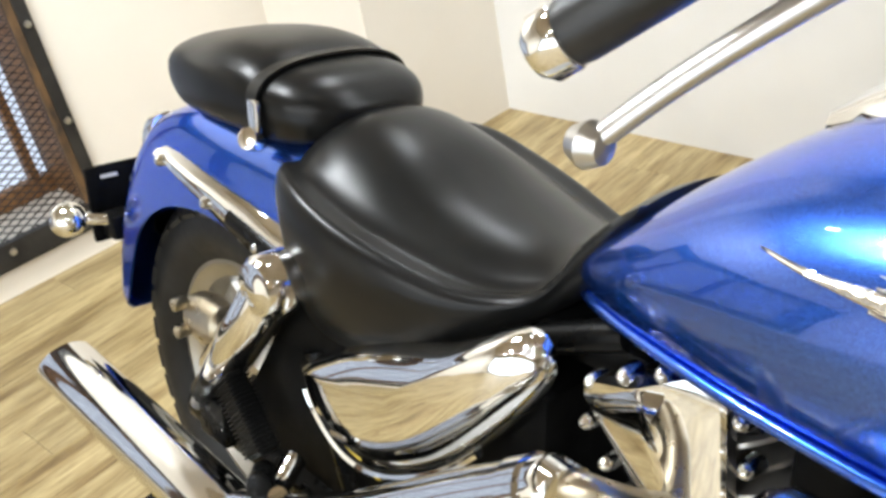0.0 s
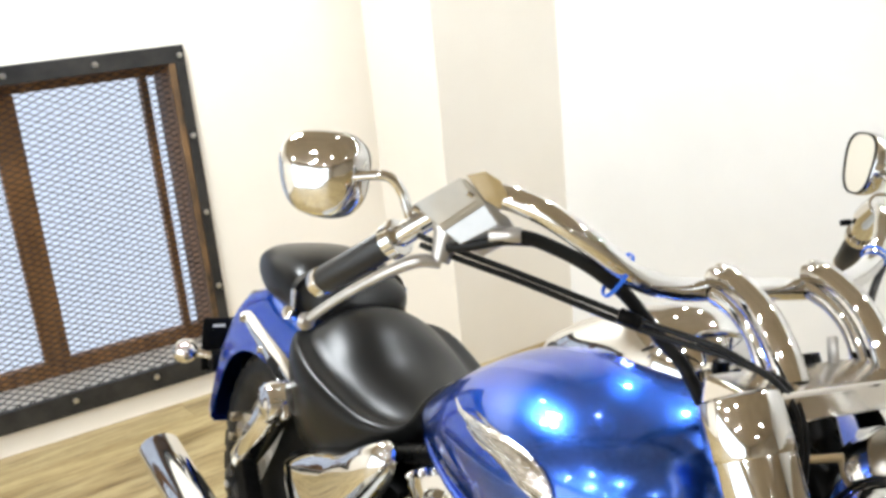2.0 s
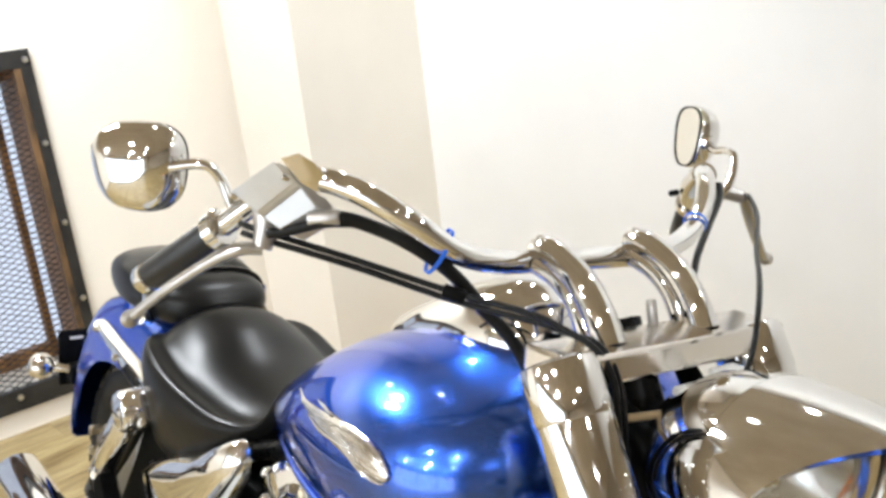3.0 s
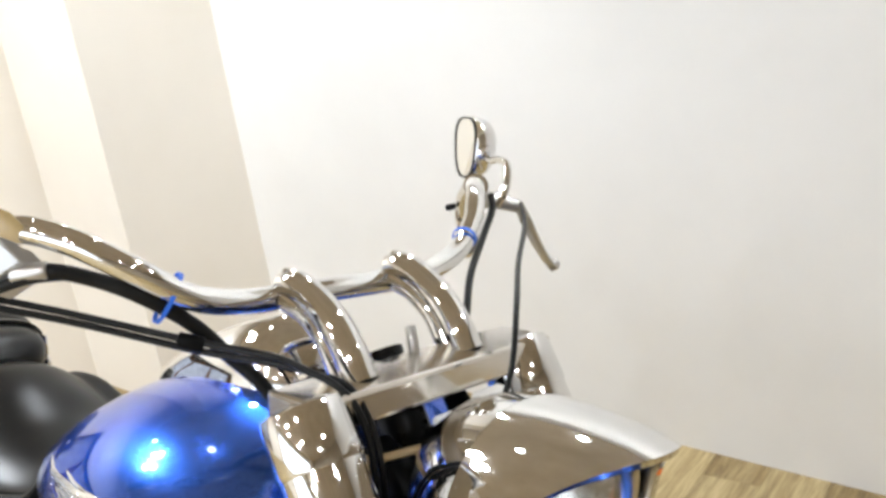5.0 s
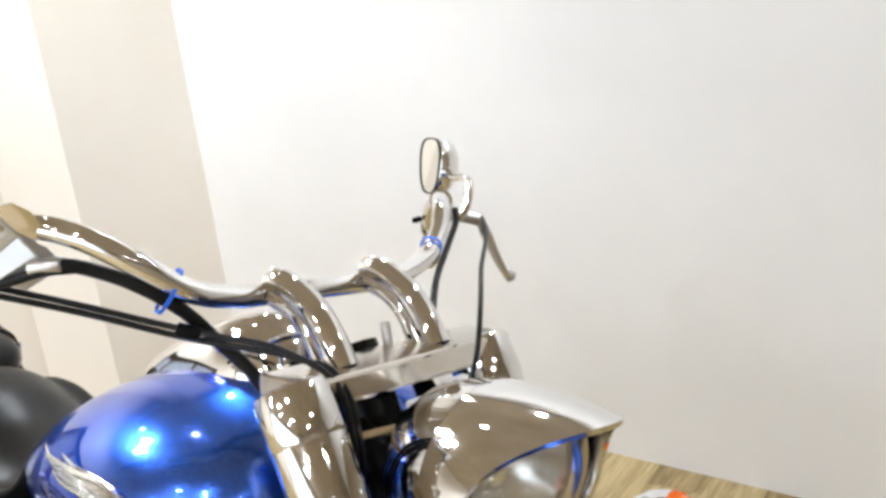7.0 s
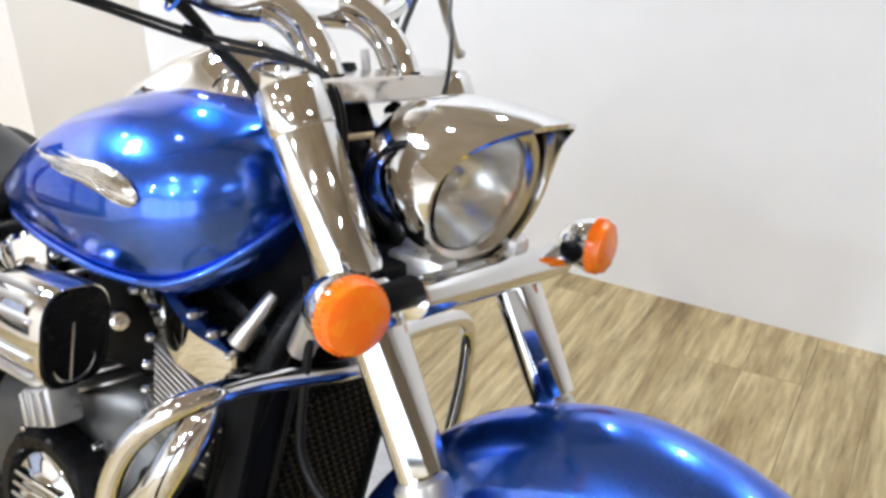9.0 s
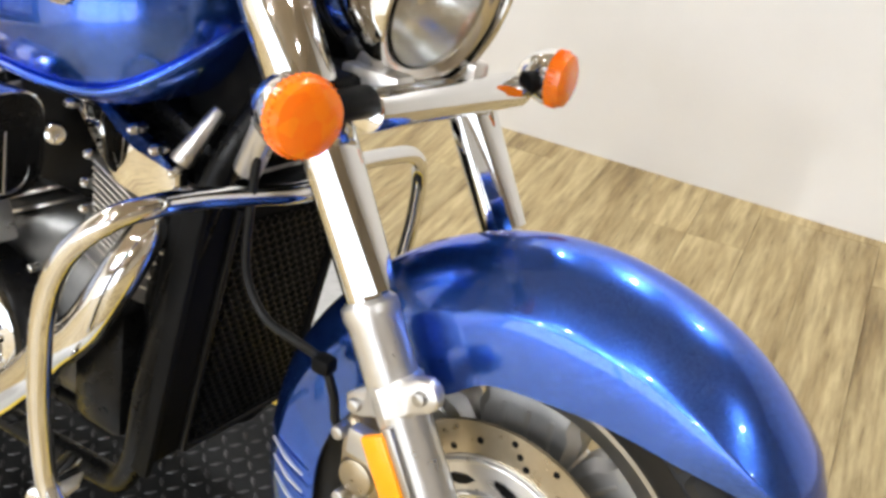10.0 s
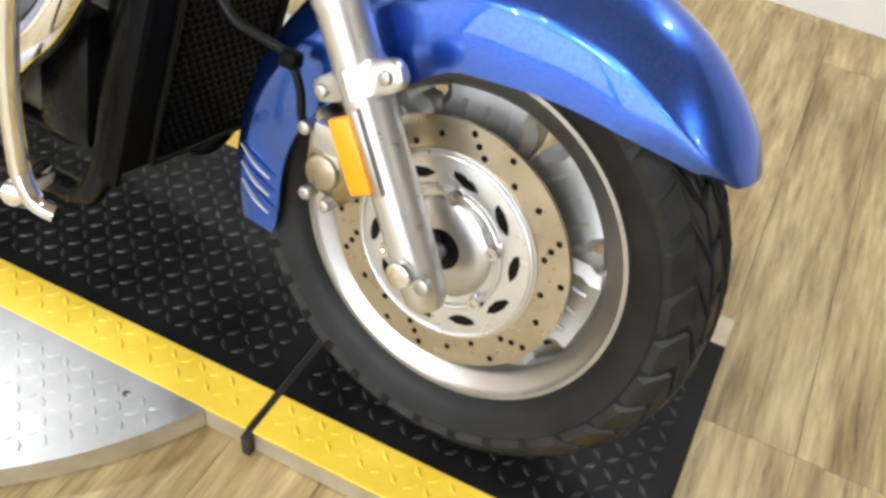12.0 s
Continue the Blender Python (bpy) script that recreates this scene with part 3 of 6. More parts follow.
def fuel_tank():
    rows = spaced(TANK, 4)
    tank = body("fuel_tank", pillow([tank_ring(*r) for r in rows]), PAINT, None, "metallic blue teardrop fuel tank", angle=70)
    for s in (1, -1):
        low = [(x, s * (ry * 0.875 + 0.001), zw - (zw - zb) * 0.80 - 0.003) for x, ry, zt, zb, zw in rows[::2]]
        body("tank_seam", tube(low, 0.0056, 10, 3), PAINT, tank, "bright rolled lower seam of the tank")
    # chrome tank console with the speedometer
    base = [(-0.19, 0.012, 0.905, 0.885), (-0.15, 0.040, 0.935, 0.897), (-0.09, 0.060, 0.968, 0.915), (-0.02, 0.071, 1.0, 0.930), (0.04, 0.075, 1.022, 0.940), (0.09, 0.070, 1.026, 0.942), (0.125, 0.05, 1.0, 0.942), (0.14, 0.02, 0.965, 0.944)]
    rings = []
    for x, ry, zt, zb, _ in spaced([(a, b, c, d, 0) for a, b, c, d in base], 4):
        rings.append([Vector((x, ry * math.copysign(abs(math.cos(a)) ** 0.9, math.cos(a)), zb + (zt - zb) * max(math.sin(a), 0) ** 0.8 if math.sin(a) > 0 else zb - 0.02)) for a in np.linspace(0, 2 * math.pi, 24, endpoint=False)])
    con = body("tank_console", pillow(rings), CHROME, tank, "chrome tank-top instrument console")
    body("console_gasket", tube([(x, -ry - 0.003, zb + 0.001) for x, ry, zt, zb in base], 0.004, 8, 4), PLASTIC, tank)
    body("console_gasket", tube([(x, ry + 0.003, zb + 0.001) for x, ry, zt, zb in base], 0.004, 8, 4), PLASTIC, tank)
    # winged emblem, laid on the tank's flank
    for s in (-1, 1):
        bm = bmesh.new()
        e = [(-0.105, 0.8535, 0.0018), (-0.06, 0.856, 0.005), (-0.01, 0.859, 0.0095), (0.04, 0.860, 0.0145), (0.080, 0.857, 0.0165), (0.106, 0.852, 0.0145), (0.121, 0.848, 0.008), (0.126, 0.847, 0.002)]
        rings = []
        for x, z, h in e:
            t = np.interp(x, [r[0] for r in TANK], [r[1] for r in TANK])
            zw = np.interp(x, [r[0] for r in TANK], [r[4] for r in TANK])
            zt = np.interp(x, [r[0] for r in TANK], [r[2] for r in TANK])

            def flank(zz):
                q = min(max((zz - zw) / (zt - zw), 0), 1)
                return t * math.sqrt(max(1 - q * q, 0)) ** 0.95
            ring = []
            for k, a in enumerate(np.linspace(0, 2 * math.pi, 12, endpoint=False)):
                zz = z + h * math.sin(a)
                out = flank(zz) + 0.004 + 0.0035 * math.cos(a)
                ring.append(Vector((x, s * out, zz)))
            rings.append(ring)
        pillow(rings, bm)
        body("tank_emblem", bm, EMBLEM, tank, "chrome wing-shaped emblem")
        for k in range(5):
            line = []
            for x, z, h in e[1:-1]:
                t = np.interp(x, [r[0] for r in TANK], [r[1] for r in TANK])
                zw = np.interp(x, [r[0] for r in TANK], [r[4] for r in TANK])
                zt = np.interp(x, [r[0] for r in TANK], [r[2] for r in TANK])
                zz = z + h * (-0.75 + 0.37 * k) + 0.003 * math.sin(40 * x + k)
                q = min(max((zz - zw) / (zt - zw), 0), 1)
                line.append((x, s * (t * math.sqrt(1 - q * q) ** 0.95 + 0.0062), zz))
            body("emblem_feather", tube(line, [0.0008, 0.0018, 0.0022, 0.002, 0.001], 8, 4), EMBLEM, tank)
        bm = bmesh.new()
        for a, b, wide in ((Vector((-0.165, 0, 0.853)), Vector((-0.03, 0, 0.853)), 0.0030), (Vector((-0.08, 0, 0.866)), Vector((0.03, 0, 0.870)), 0.003)):
            pts = []
            for q in np.linspace(0, 1, 6):
                p = a.lerp(b, q)
                t = np.interp(p.x, [r[0] for r in TANK], [r[1] for r in TANK])
                zw = np.interp(p.x, [r[0] for r in TANK], [r[4] for r in TANK])
                zt = np.interp(p.x, [r[0] for r in TANK], [r[2] for r in TANK])
                u = min(max((p.z - zw) / (zt - zw), 0), 1)
                pts.append((p.x, s * (t * math.sqrt(1 - u * u) ** 0.95 + 0.002), p.z))
            tube(pts, [0.0012, wide, wide], 8, 2, bm)
        body("emblem_feather", bm, CHROME, tank)


fuel_tank()


def cushion(rows, power_top, skirt, n=16):
    """Seat rings: a padded crown with a tucked-in skirt."""
    rings = []
    for x, ry, zt, zb, crown in rows:
        zs = zb + (zt - zb) * skirt
        ring = []
        for k in range(n + 1):
            a = math.pi * k / n
            c, s = math.cos(a), math.sin(a)
            p = 2 / power_top
            yy = ry * math.copysign(abs(c) ** p, c)
            zz = zs + (zt - zs) * abs(s) ** p
            zz += crown * (abs(yy) / max(ry, 1e-3)) ** 2 * (1 if s > 0.05 else 0) * (1 - (abs(yy) / ry) ** 6)
            ring.append(Vector((x, -yy, zz)))
        for k in range(1, 7):
            q = k / 6
            ring.append(Vector((x, ry * (1 - 0.10 * q * q), zs + (zb - zs) * q)))
        for k in range(6, 0, -1):
            q = k / 6
            ring.append(Vector((x, -ry * (1 - 0.10 * q * q), zs + (zb - zs) * q)))
        rings.append(ring)
    return rings


SEAT_ROWS = [(-0.782, 0.092, 0.778, 0.745, 0.690), (-0.764, 0.144, 0.803, 0.762, 0.640), (-0.715, 0.172, 0.813, 0.758, 0.600), (-0.64, 0.180, 0.792, 0.736, 0.586), (-0.56, 0.171, 0.756, 0.716, 0.598), (-0.48, 0.150, 0.736, 0.699, 0.630),
             (-0.42, 0.124, 0.734, 0.702, 0.666), (-0.385, 0.108, 0.752, 0.722, 0.690), (-0.355, 0.100, 0.785, 0.766, 0.722), (-0.33, 0.092, 0.806, 0.794, 0.752), (-0.312, 0.076, 0.814, 0.808, 0.776)]


def saddle(x, ry, zc, zl, zb):
    """A seat section: tucked-in skirt, rolled outer lip, shallow dish rising to the middle."""
    h = zl - zb
    half = [(0.88, zb), (0.935, zb + 0.22 * h), (0.968, zb + 0.42 * h), (0.990, zb + 0.60 * h), (1.0, zb + 0.76 * h), (0.998, zb + 0.86 * h), (0.982, zl - 0.05 * h), (0.955, zl), (0.92, zl + 0.003), (0.875, zl + 0.0025)]
    half += [(0.82, zl + 0.0015), (0.76, zl + 0.002)]
    for k in range(1, 10):
        q = k / 9
        half.append((0.76 * (1 - q), zl + 0.002 + (zc - zl - 0.002) * (1 - (1 - q) ** 2.2) ** 0.95))
    return [Vector((x, -u * ry, z)) for u, z in half] + [Vector((x, u * ry, z)) for u, z in reversed(half[:-1])]


def seats():
    seat = body("rider_seat", pillow([saddle(*r) for r in spaced(SEAT_ROWS, 5)]), SEAT, None, "black vinyl bucket saddle with a dished top", angle=75)
    rows = [(-1.125, 0.05, 0.846, 0.806, 0), (-1.105, 0.092, 0.862, 0.793, 0), (-1.05, 0.117, 0.875, 0.785, 0), (-0.96, 0.127, 0.883, 0.780, 0), (-0.885, 0.121, 0.877, 0.776, 0), (-0.845, 0.115, 0.862, 0.772, 0), (-0.805, 0.108, 0.854, 0.773, 0), (-0.775, 0.094, 0.842, 0.776, 0), (-0.755, 0.07, 0.828, 0.784, 0), (-0.744, 0.035, 0.816, 0.792, 0)]
    pil = body("pillion_seat", pillow(cushion(spaced(rows, 4), 2.6, 0.45)), SEAT, None, "black vinyl pillion pad", angle=75)
    ring = cushion([(-0.848, 0.117, 0.864, 0.768, 0)], 2.6, 0.45, 24)[0][:30]
    bm = bmesh.new()
    skin(bm, [[Vector((p.x + dx, p.y * g, 0.78 + (p.z - 0.78) * g)) for p in ring] for dx, g in ((-0.012, 0.99), (-0.012, 1.03), (0.012, 1.03), (0.012, 0.99))], closed=True)
    body("grab_strap", bm, SEAT, pil, "black grab strap across the pad")
    for s in (-1, 1):
        body("strap_clasp", rod((-0.855, s * 0.108, 0.768), (-0.845, s * 0.132, 0.778), 0.015, bevel=0.004), CHROME, pil, "chrome strap clasp")
        body("strap_clasp", boxed((-0.850, s * 0.121 - 0.004, 0.785), (-0.828, s * 0.121 + 0.004, 0.825), 0.003), CHROME, pil, "chrome strap clasp")


seats()


def mudguard(stations, half, name, label, at=body, section=None, taper=None):
    """A fender from crown and edge points along its length, with thickness."""
    bm = bmesh.new()
    cs = smooth_path([(c[0], 0, c[1]) for c, e in stations], 4)
    es = smooth_path([(e[0], 0, e[1]) for c, e in stations], 4)
    n, rows = len(section) - 1, []
    for i, (c, e) in enumerate(zip(cs, es)):
        u = i / (len(cs) - 1)
        h = half * (np.interp(u, [t[0] for t in taper], [t[1] for t in taper]) if taper else 1)
        row = []
        for y, f in section:
            p = e.lerp(c, f)
            row.append(bm.verts.new((p.x, -y * h, p.z)))
        rows.append(row)
    for a, b in zip(rows, rows[1:]):
        for k in range(n):
            bm.faces.new((a[k], a[k + 1], b[k + 1], b[k]))
    bmesh.ops.recalc_face_normals(bm, faces=bm.faces)
    if sum(f.normal.z for f in bm.faces) < 0:
        bmesh.ops.reverse_faces(bm, faces=bm.faces)
    bmesh.ops.solidify(bm, geom=bm.faces[:], thickness=0.004)
    return at(name, bm, PAINT, None, label, angle=60)


ROUND = [(math.copysign(abs(math.cos(a)) ** 0.44, math.cos(a)), abs(math.sin(a)) ** 0.66) for a in (math.pi * k / 20 for k in range(21))]
CREASED = [(1.0, 0.0), (1.0, 0.14), (0.996, 0.29), (0.984, 0.45), (0.968, 0.535), (0.957, 0.565), (0.940, 0.590), (0.908, 0.618), (0.81, 0.702), (0.68, 0.798), (0.51, 0.892), (0.33, 0.953), (0.16, 0.988), (0.0, 1.0)]
CREASED += [(-y, f) for y, f in reversed(CREASED[:-1])]
mudguard([((0.952, 0.538), (0.925, 0.540)), ((0.928, 0.580), (0.885, 0.552)), ((0.868, 0.641), (0.80, 0.563)), ((0.80, 0.678), (0.74, 0.566)), ((0.72, 0.699), (0.68, 0.561)), ((0.635, 0.700), (0.618, 0.550)), ((0.55, 0.677), (0.572, 0.515)),
          ((0.47, 0.635), (0.515, 0.48)), ((0.40, 0.575), (0.46, 0.44)), ((0.335, 0.49), (0.425, 0.385)), ((0.297, 0.40), (0.410, 0.32)), ((0.283, 0.30), (0.408, 0.25)), ((0.30, 0.225), (0.40, 0.222))], 0.092,
         "front_fender", "deep metallic blue front fender", front, CREASED, taper=[(0, 0.55), (0.05, 0.80), (0.14, 0.97), (0.3, 1), (0.8, 1), (1, 0.9)])
mudguard([((-0.70, 0.768), (-0.72, 0.64)), ((-0.80, 0.774), (-0.80, 0.625)), ((-0.90, 0.780), (-0.90, 0.628)), ((-1.0, 0.783), (-1.0, 0.637)), ((-1.10, 0.768), (-1.10, 0.622)), ((-1.19, 0.735), (-1.18, 0.585)), ((-1.265, 0.66), (-1.235, 0.535)), ((-1.32, 0.57), (-1.275, 0.47)),
          ((-1.352, 0.47), (-1.305, 0.41)), ((-1.36, 0.40), (-1.33, 0.372)), ((-1.352, 0.365), (-1.345, 0.36))], 0.122, "rear_fender", "valanced metallic blue rear fender", section=ROUND, taper=[(0, 1), (0.85, 1), (0.93, 0.85), (1, 0.4)])


def wheel(name, x, z, tyre_r, rim_r, tyre_w, rim_w, at, lift=0.0064, label=""):
    hub = at(name, spin([(-0.055, 0.018), (-0.055, 0.034), (-0.04, 0.040), (-0.03, 0.058), (0.03, 0.058), (0.04, 0.040), (0.055, 0.034), (0.055, 0.018)], (x, 0, z), (0, 1, 0), 40, closed=True), ALLOY, None, label)
    r, w = rim_r, rim_w
    prof = [(-w, r), (-w, r - 0.006), (-w + 0.006, r - 0.012), (-w + 0.012, r - 0.030), (-w * 0.45, r - 0.040), (w * 0.45, r - 0.040), (w - 0.012, r - 0.030), (w - 0.006, r - 0.012), (w, r - 0.006), (w, r), (w - 0.006, r - 0.002), (w * 0.4, r - 0.022), (-w * 0.4, r - 0.022), (-w + 0.006, r - 0.002)]
    at("rim", spin(prof, (x, 0, z), (0, 1, 0), 72, closed=True), RIM_ALLOY, hub, "cast alloy rim")
    # seven broad spokes that merge towards the hub
    for k in range(7):
        bm = bmesh.new()
        a0 = 2 * math.pi * k / 7 + radians(40.7)
        for lo, hi, wa, wb, d in ((0.05, r - 0.036, 0.30, 0.27, 0.020),):
            rings = []
            for rr, ww, dd in ((lo, 0.026, 0.030), (0.10, 0.047, 0.028), (0.135, 0.062, 0.027), (0.158, 0.066, 0.027), (hi - 0.022, 0.060, 0.026), (hi - 0.008, 0.064, 0.025), (hi + 0.004, 0.078, 0.024)):
                ca, sa = math.cos(a0), math.sin(a0)
                ring = []
                for u, v in ((-1, -0.6), (-0.8, -1), (-0.25, -0.8), (0.25, -0.8), (0.8, -1), (1, -0.6), (1, 0.6), (0.8, 1), (0.25, 0.8), (-0.25, 0.8), (-0.8, 1), (-1, 0.6)):
                    ring.append(Vector((x + rr * ca - ww * u * sa, v * dd, z + rr * sa + ww * u * ca)))
                rings.append(ring)
            skin(bm, rings)
            for u in (-0.55, 0.0, 0.55):
                ca, sa = math.cos(a0), math.sin(a0)
                tube([(x + rr * ca - 0.055 * u * sa, -0.0235, z + rr * sa + 0.055 * u * ca) for rr in (lo + 0.08, hi - 0.02)], 0.003, 6, bm=bm, straight=True)
        at("spoke", bm, SPOKE, hub, "broad grey cast spoke")
    R, W = tyre_r - lift + 0.001, tyre_w
    tp = [(-rim_w + 0.004, rim_r - 0.004), (-W * 0.86, rim_r + 0.014), (-W, rim_r + 0.042), (-W * 0.985, R - 0.045), (-W * 0.88, R - 0.024), (-W * 0.66, R - 0.009), (-W * 0.35, R - 0.002), (0, R),
          (W * 0.35, R - 0.002), (W * 0.66, R - 0.009), (W * 0.88, R - 0.024), (W * 0.985, R - 0.045), (W, rim_r + 0.042), (W * 0.86, rim_r + 0.014), (rim_w - 0.004, rim_r - 0.004)]
    tyre = at("tyre", spin([(p.x, p.y) for p in smooth_path([(a, b, 0) for a, b in tp], 3)], (x, 0, z), (0, 1, 0), 96), RUBBER, hub, "black treaded tyre")
    # raised tread blocks with slanting grooves between them
    bm = bmesh.new()
    count = 32
    for k in range(count):
        for s in (-1, 1):
            a = 2 * math.pi * (k + (0.5 if s > 0 else 0)) / count
            for (u0, u1, slant, wide) in ((0.04, 0.46, 0.9, 0.72), (0.55, 1.0, 0.55, 0.72)):
                um = (u0 + u1) / 2
                grid = []
                for u, kink in ((u0, 0.0), (um, 0.55), (u1, 0.0)):
                    rr = R - 0.0235 * (u / 0.88) ** 3.0 - (0.003 if u > 0.95 else 0)
                    for f in (-1, 1):
                        aa = a + (slant * u * 1.6 + kink) * 2 * math.pi / count + f * wide * math.pi / count
                        grid.append([bm.verts.new((x + (rr + dr) * math.cos(aa + f * sl), s * W * u * wd, z + (rr + dr) * math.sin(aa + f * sl))) for dr, wd, sl in ((-0.005, 0.98, 0.006), (lift, 1.0 + lift * 3.6, 0.0))])
                for q in (0, 2):
                    bm.faces.new((grid[q][1], grid[q + 1][1], grid[q + 3][1], grid[q + 2][1]))
                for p, q in ((0, 1), (1, 3), (3, 5), (5, 4), (4, 2), (2, 0)):
                    bm.faces.new((grid[p][0], grid[q][0], grid[q][1], grid[p][1]))
    at("tread", bm, TREAD, hub, "", False)["kind"] = "stuff"
    return hub


def brake_disc(hub):
    x, z, y = 0.65, 0.325, -0.064
    at = front
    at("brake_disc", spin([(-0.0028, 0.167), (0.0028, 0.167), (0.0028, 0.122), (-0.0028, 0.122)], (x, y, z), (0, 1, 0), 72, closed=True), DISC_STEEL, hub, "drilled steel brake disc")
    at("disc_carrier", spin([(-0.006, 0.126), (0.004, 0.126), (0.004, 0.05), (-0.004, 0.05), (-0.008, 0.085), (-0.009, 0.108)], (x, y, z), (0, 1, 0), 60, closed=True), SATIN, hub, "cast disc carrier")
    at("carrier_ridge", spin([(-0.006, 0.117), (-0.0095, 0.1185), (-0.0105, 0.121), (-0.0095, 0.1235), (-0.004, 0.125)], (x, y, z), (0, 1, 0), 60), SATIN, hub, "raised ring round the carrier")
    at("carrier_step", spin([(-0.0075, 0.084), (-0.012, 0.0825), (-0.013, 0.080), (-0.012, 0.0775), (-0.004, 0.076)], (x, y, z), (0, 1, 0), 60), SATIN, hub)
    at("hub_cap", spin([(0.0, 0.0), (0.0, 0.022), (-0.014, 0.026), (-0.016, 0.056), (-0.010, 0.066), (0.002, 0.068)], (x, y, z), (0, 1, 0), 40), ALLOY, hub, "machined hub face")
    # black cap stands in for the shade in the hub bore
    at("axle_bore_cap", spin([(-0.0165, 0.0), (-0.0165, 0.024), (-0.0150, 0.027), (-0.005, 0.027)], (x, y, z), (0, 1, 0), 28), FRAME_BLACK, hub, "black cap for the shaded hub bore")
    at("axle_end", rod((x, y - 0.03, z), (x, y + 0.01, z), 0.011, bevel=0.002), ALLOY, hub, "axle end")
    # black plugs stand in for the shade in the drilled holes
    bm = bmesh.new()
    for k in range(18):
        for rr, off in ((0.135, 0.0), (0.145, 0.05), (0.157, 0.09)):
            if (k + int(off * 100)) % 3 == 2:
                continue
            a = 2 * math.pi * k / 18 + off * 1.6
            spin([(-0.0032, 0.0), (-0.0032, 0.0043), (-0.0026, 0.0045)], (x + rr * math.cos(a), y, z + rr * math.sin(a)), (0, 1, 0), 8, bm)
    at("disc_hole_plug", bm, FRAME_BLACK, hub, "black plug for a shaded drilled hole")["kind"] = "stuff"
    # black plates stand in for the shade in the carrier slots
    for k in range(10):
        a = 2 * math.pi * k / 10 + 0.2
        bm = bmesh.new()
        ring = []
        for u, v in ((-0.019, -0.003), (-0.008, -0.008), (0.004, -0.0075), (0.016, -0.001), (0.018, 0.006), (0.006, 0.006), (-0.008, 0.003)):
            rr = 0.100 + v
            aa = a + u / 0.1
            ring.append(Vector((x + rr * math.cos(aa), 0, z + rr * math.sin(aa))))
        skin(bm, [[Vector((p.x, y - 0.0095 + d, p.z)) for p in ring] for d in (-0.001, 0.004)])
        at("carrier_slot_plug", bm, FRAME_BLACK, hub, "", False)
    for k in range(6):
        a = 2 * math.pi * k / 6 + 0.45
        at("disc_bolt", spin([(-0.022, 0.0), (-0.022, 0.003), (-0.024, 0.005), (-0.024, 0.008), (-0.021, 0.0095), (-0.008, 0.0095)], (x + 0.078 * math.cos(a), y, z + 0.078 * math.sin(a)), (0, 1, 0), 12), CHROME, hub)


FRONT_WHEEL = wheel("front_wheel", 0.65, 0.325, 0.324, 0.229, 0.069, 0.046, front, label="cast alloy front wheel with a drilled disc")
brake_disc(FRONT_WHEEL)
wheel("rear_wheel", -1.02, 0.325, 0.325, 0.21, 0.084, 0.062, body, 0.0012, label="cast alloy rear wheel")


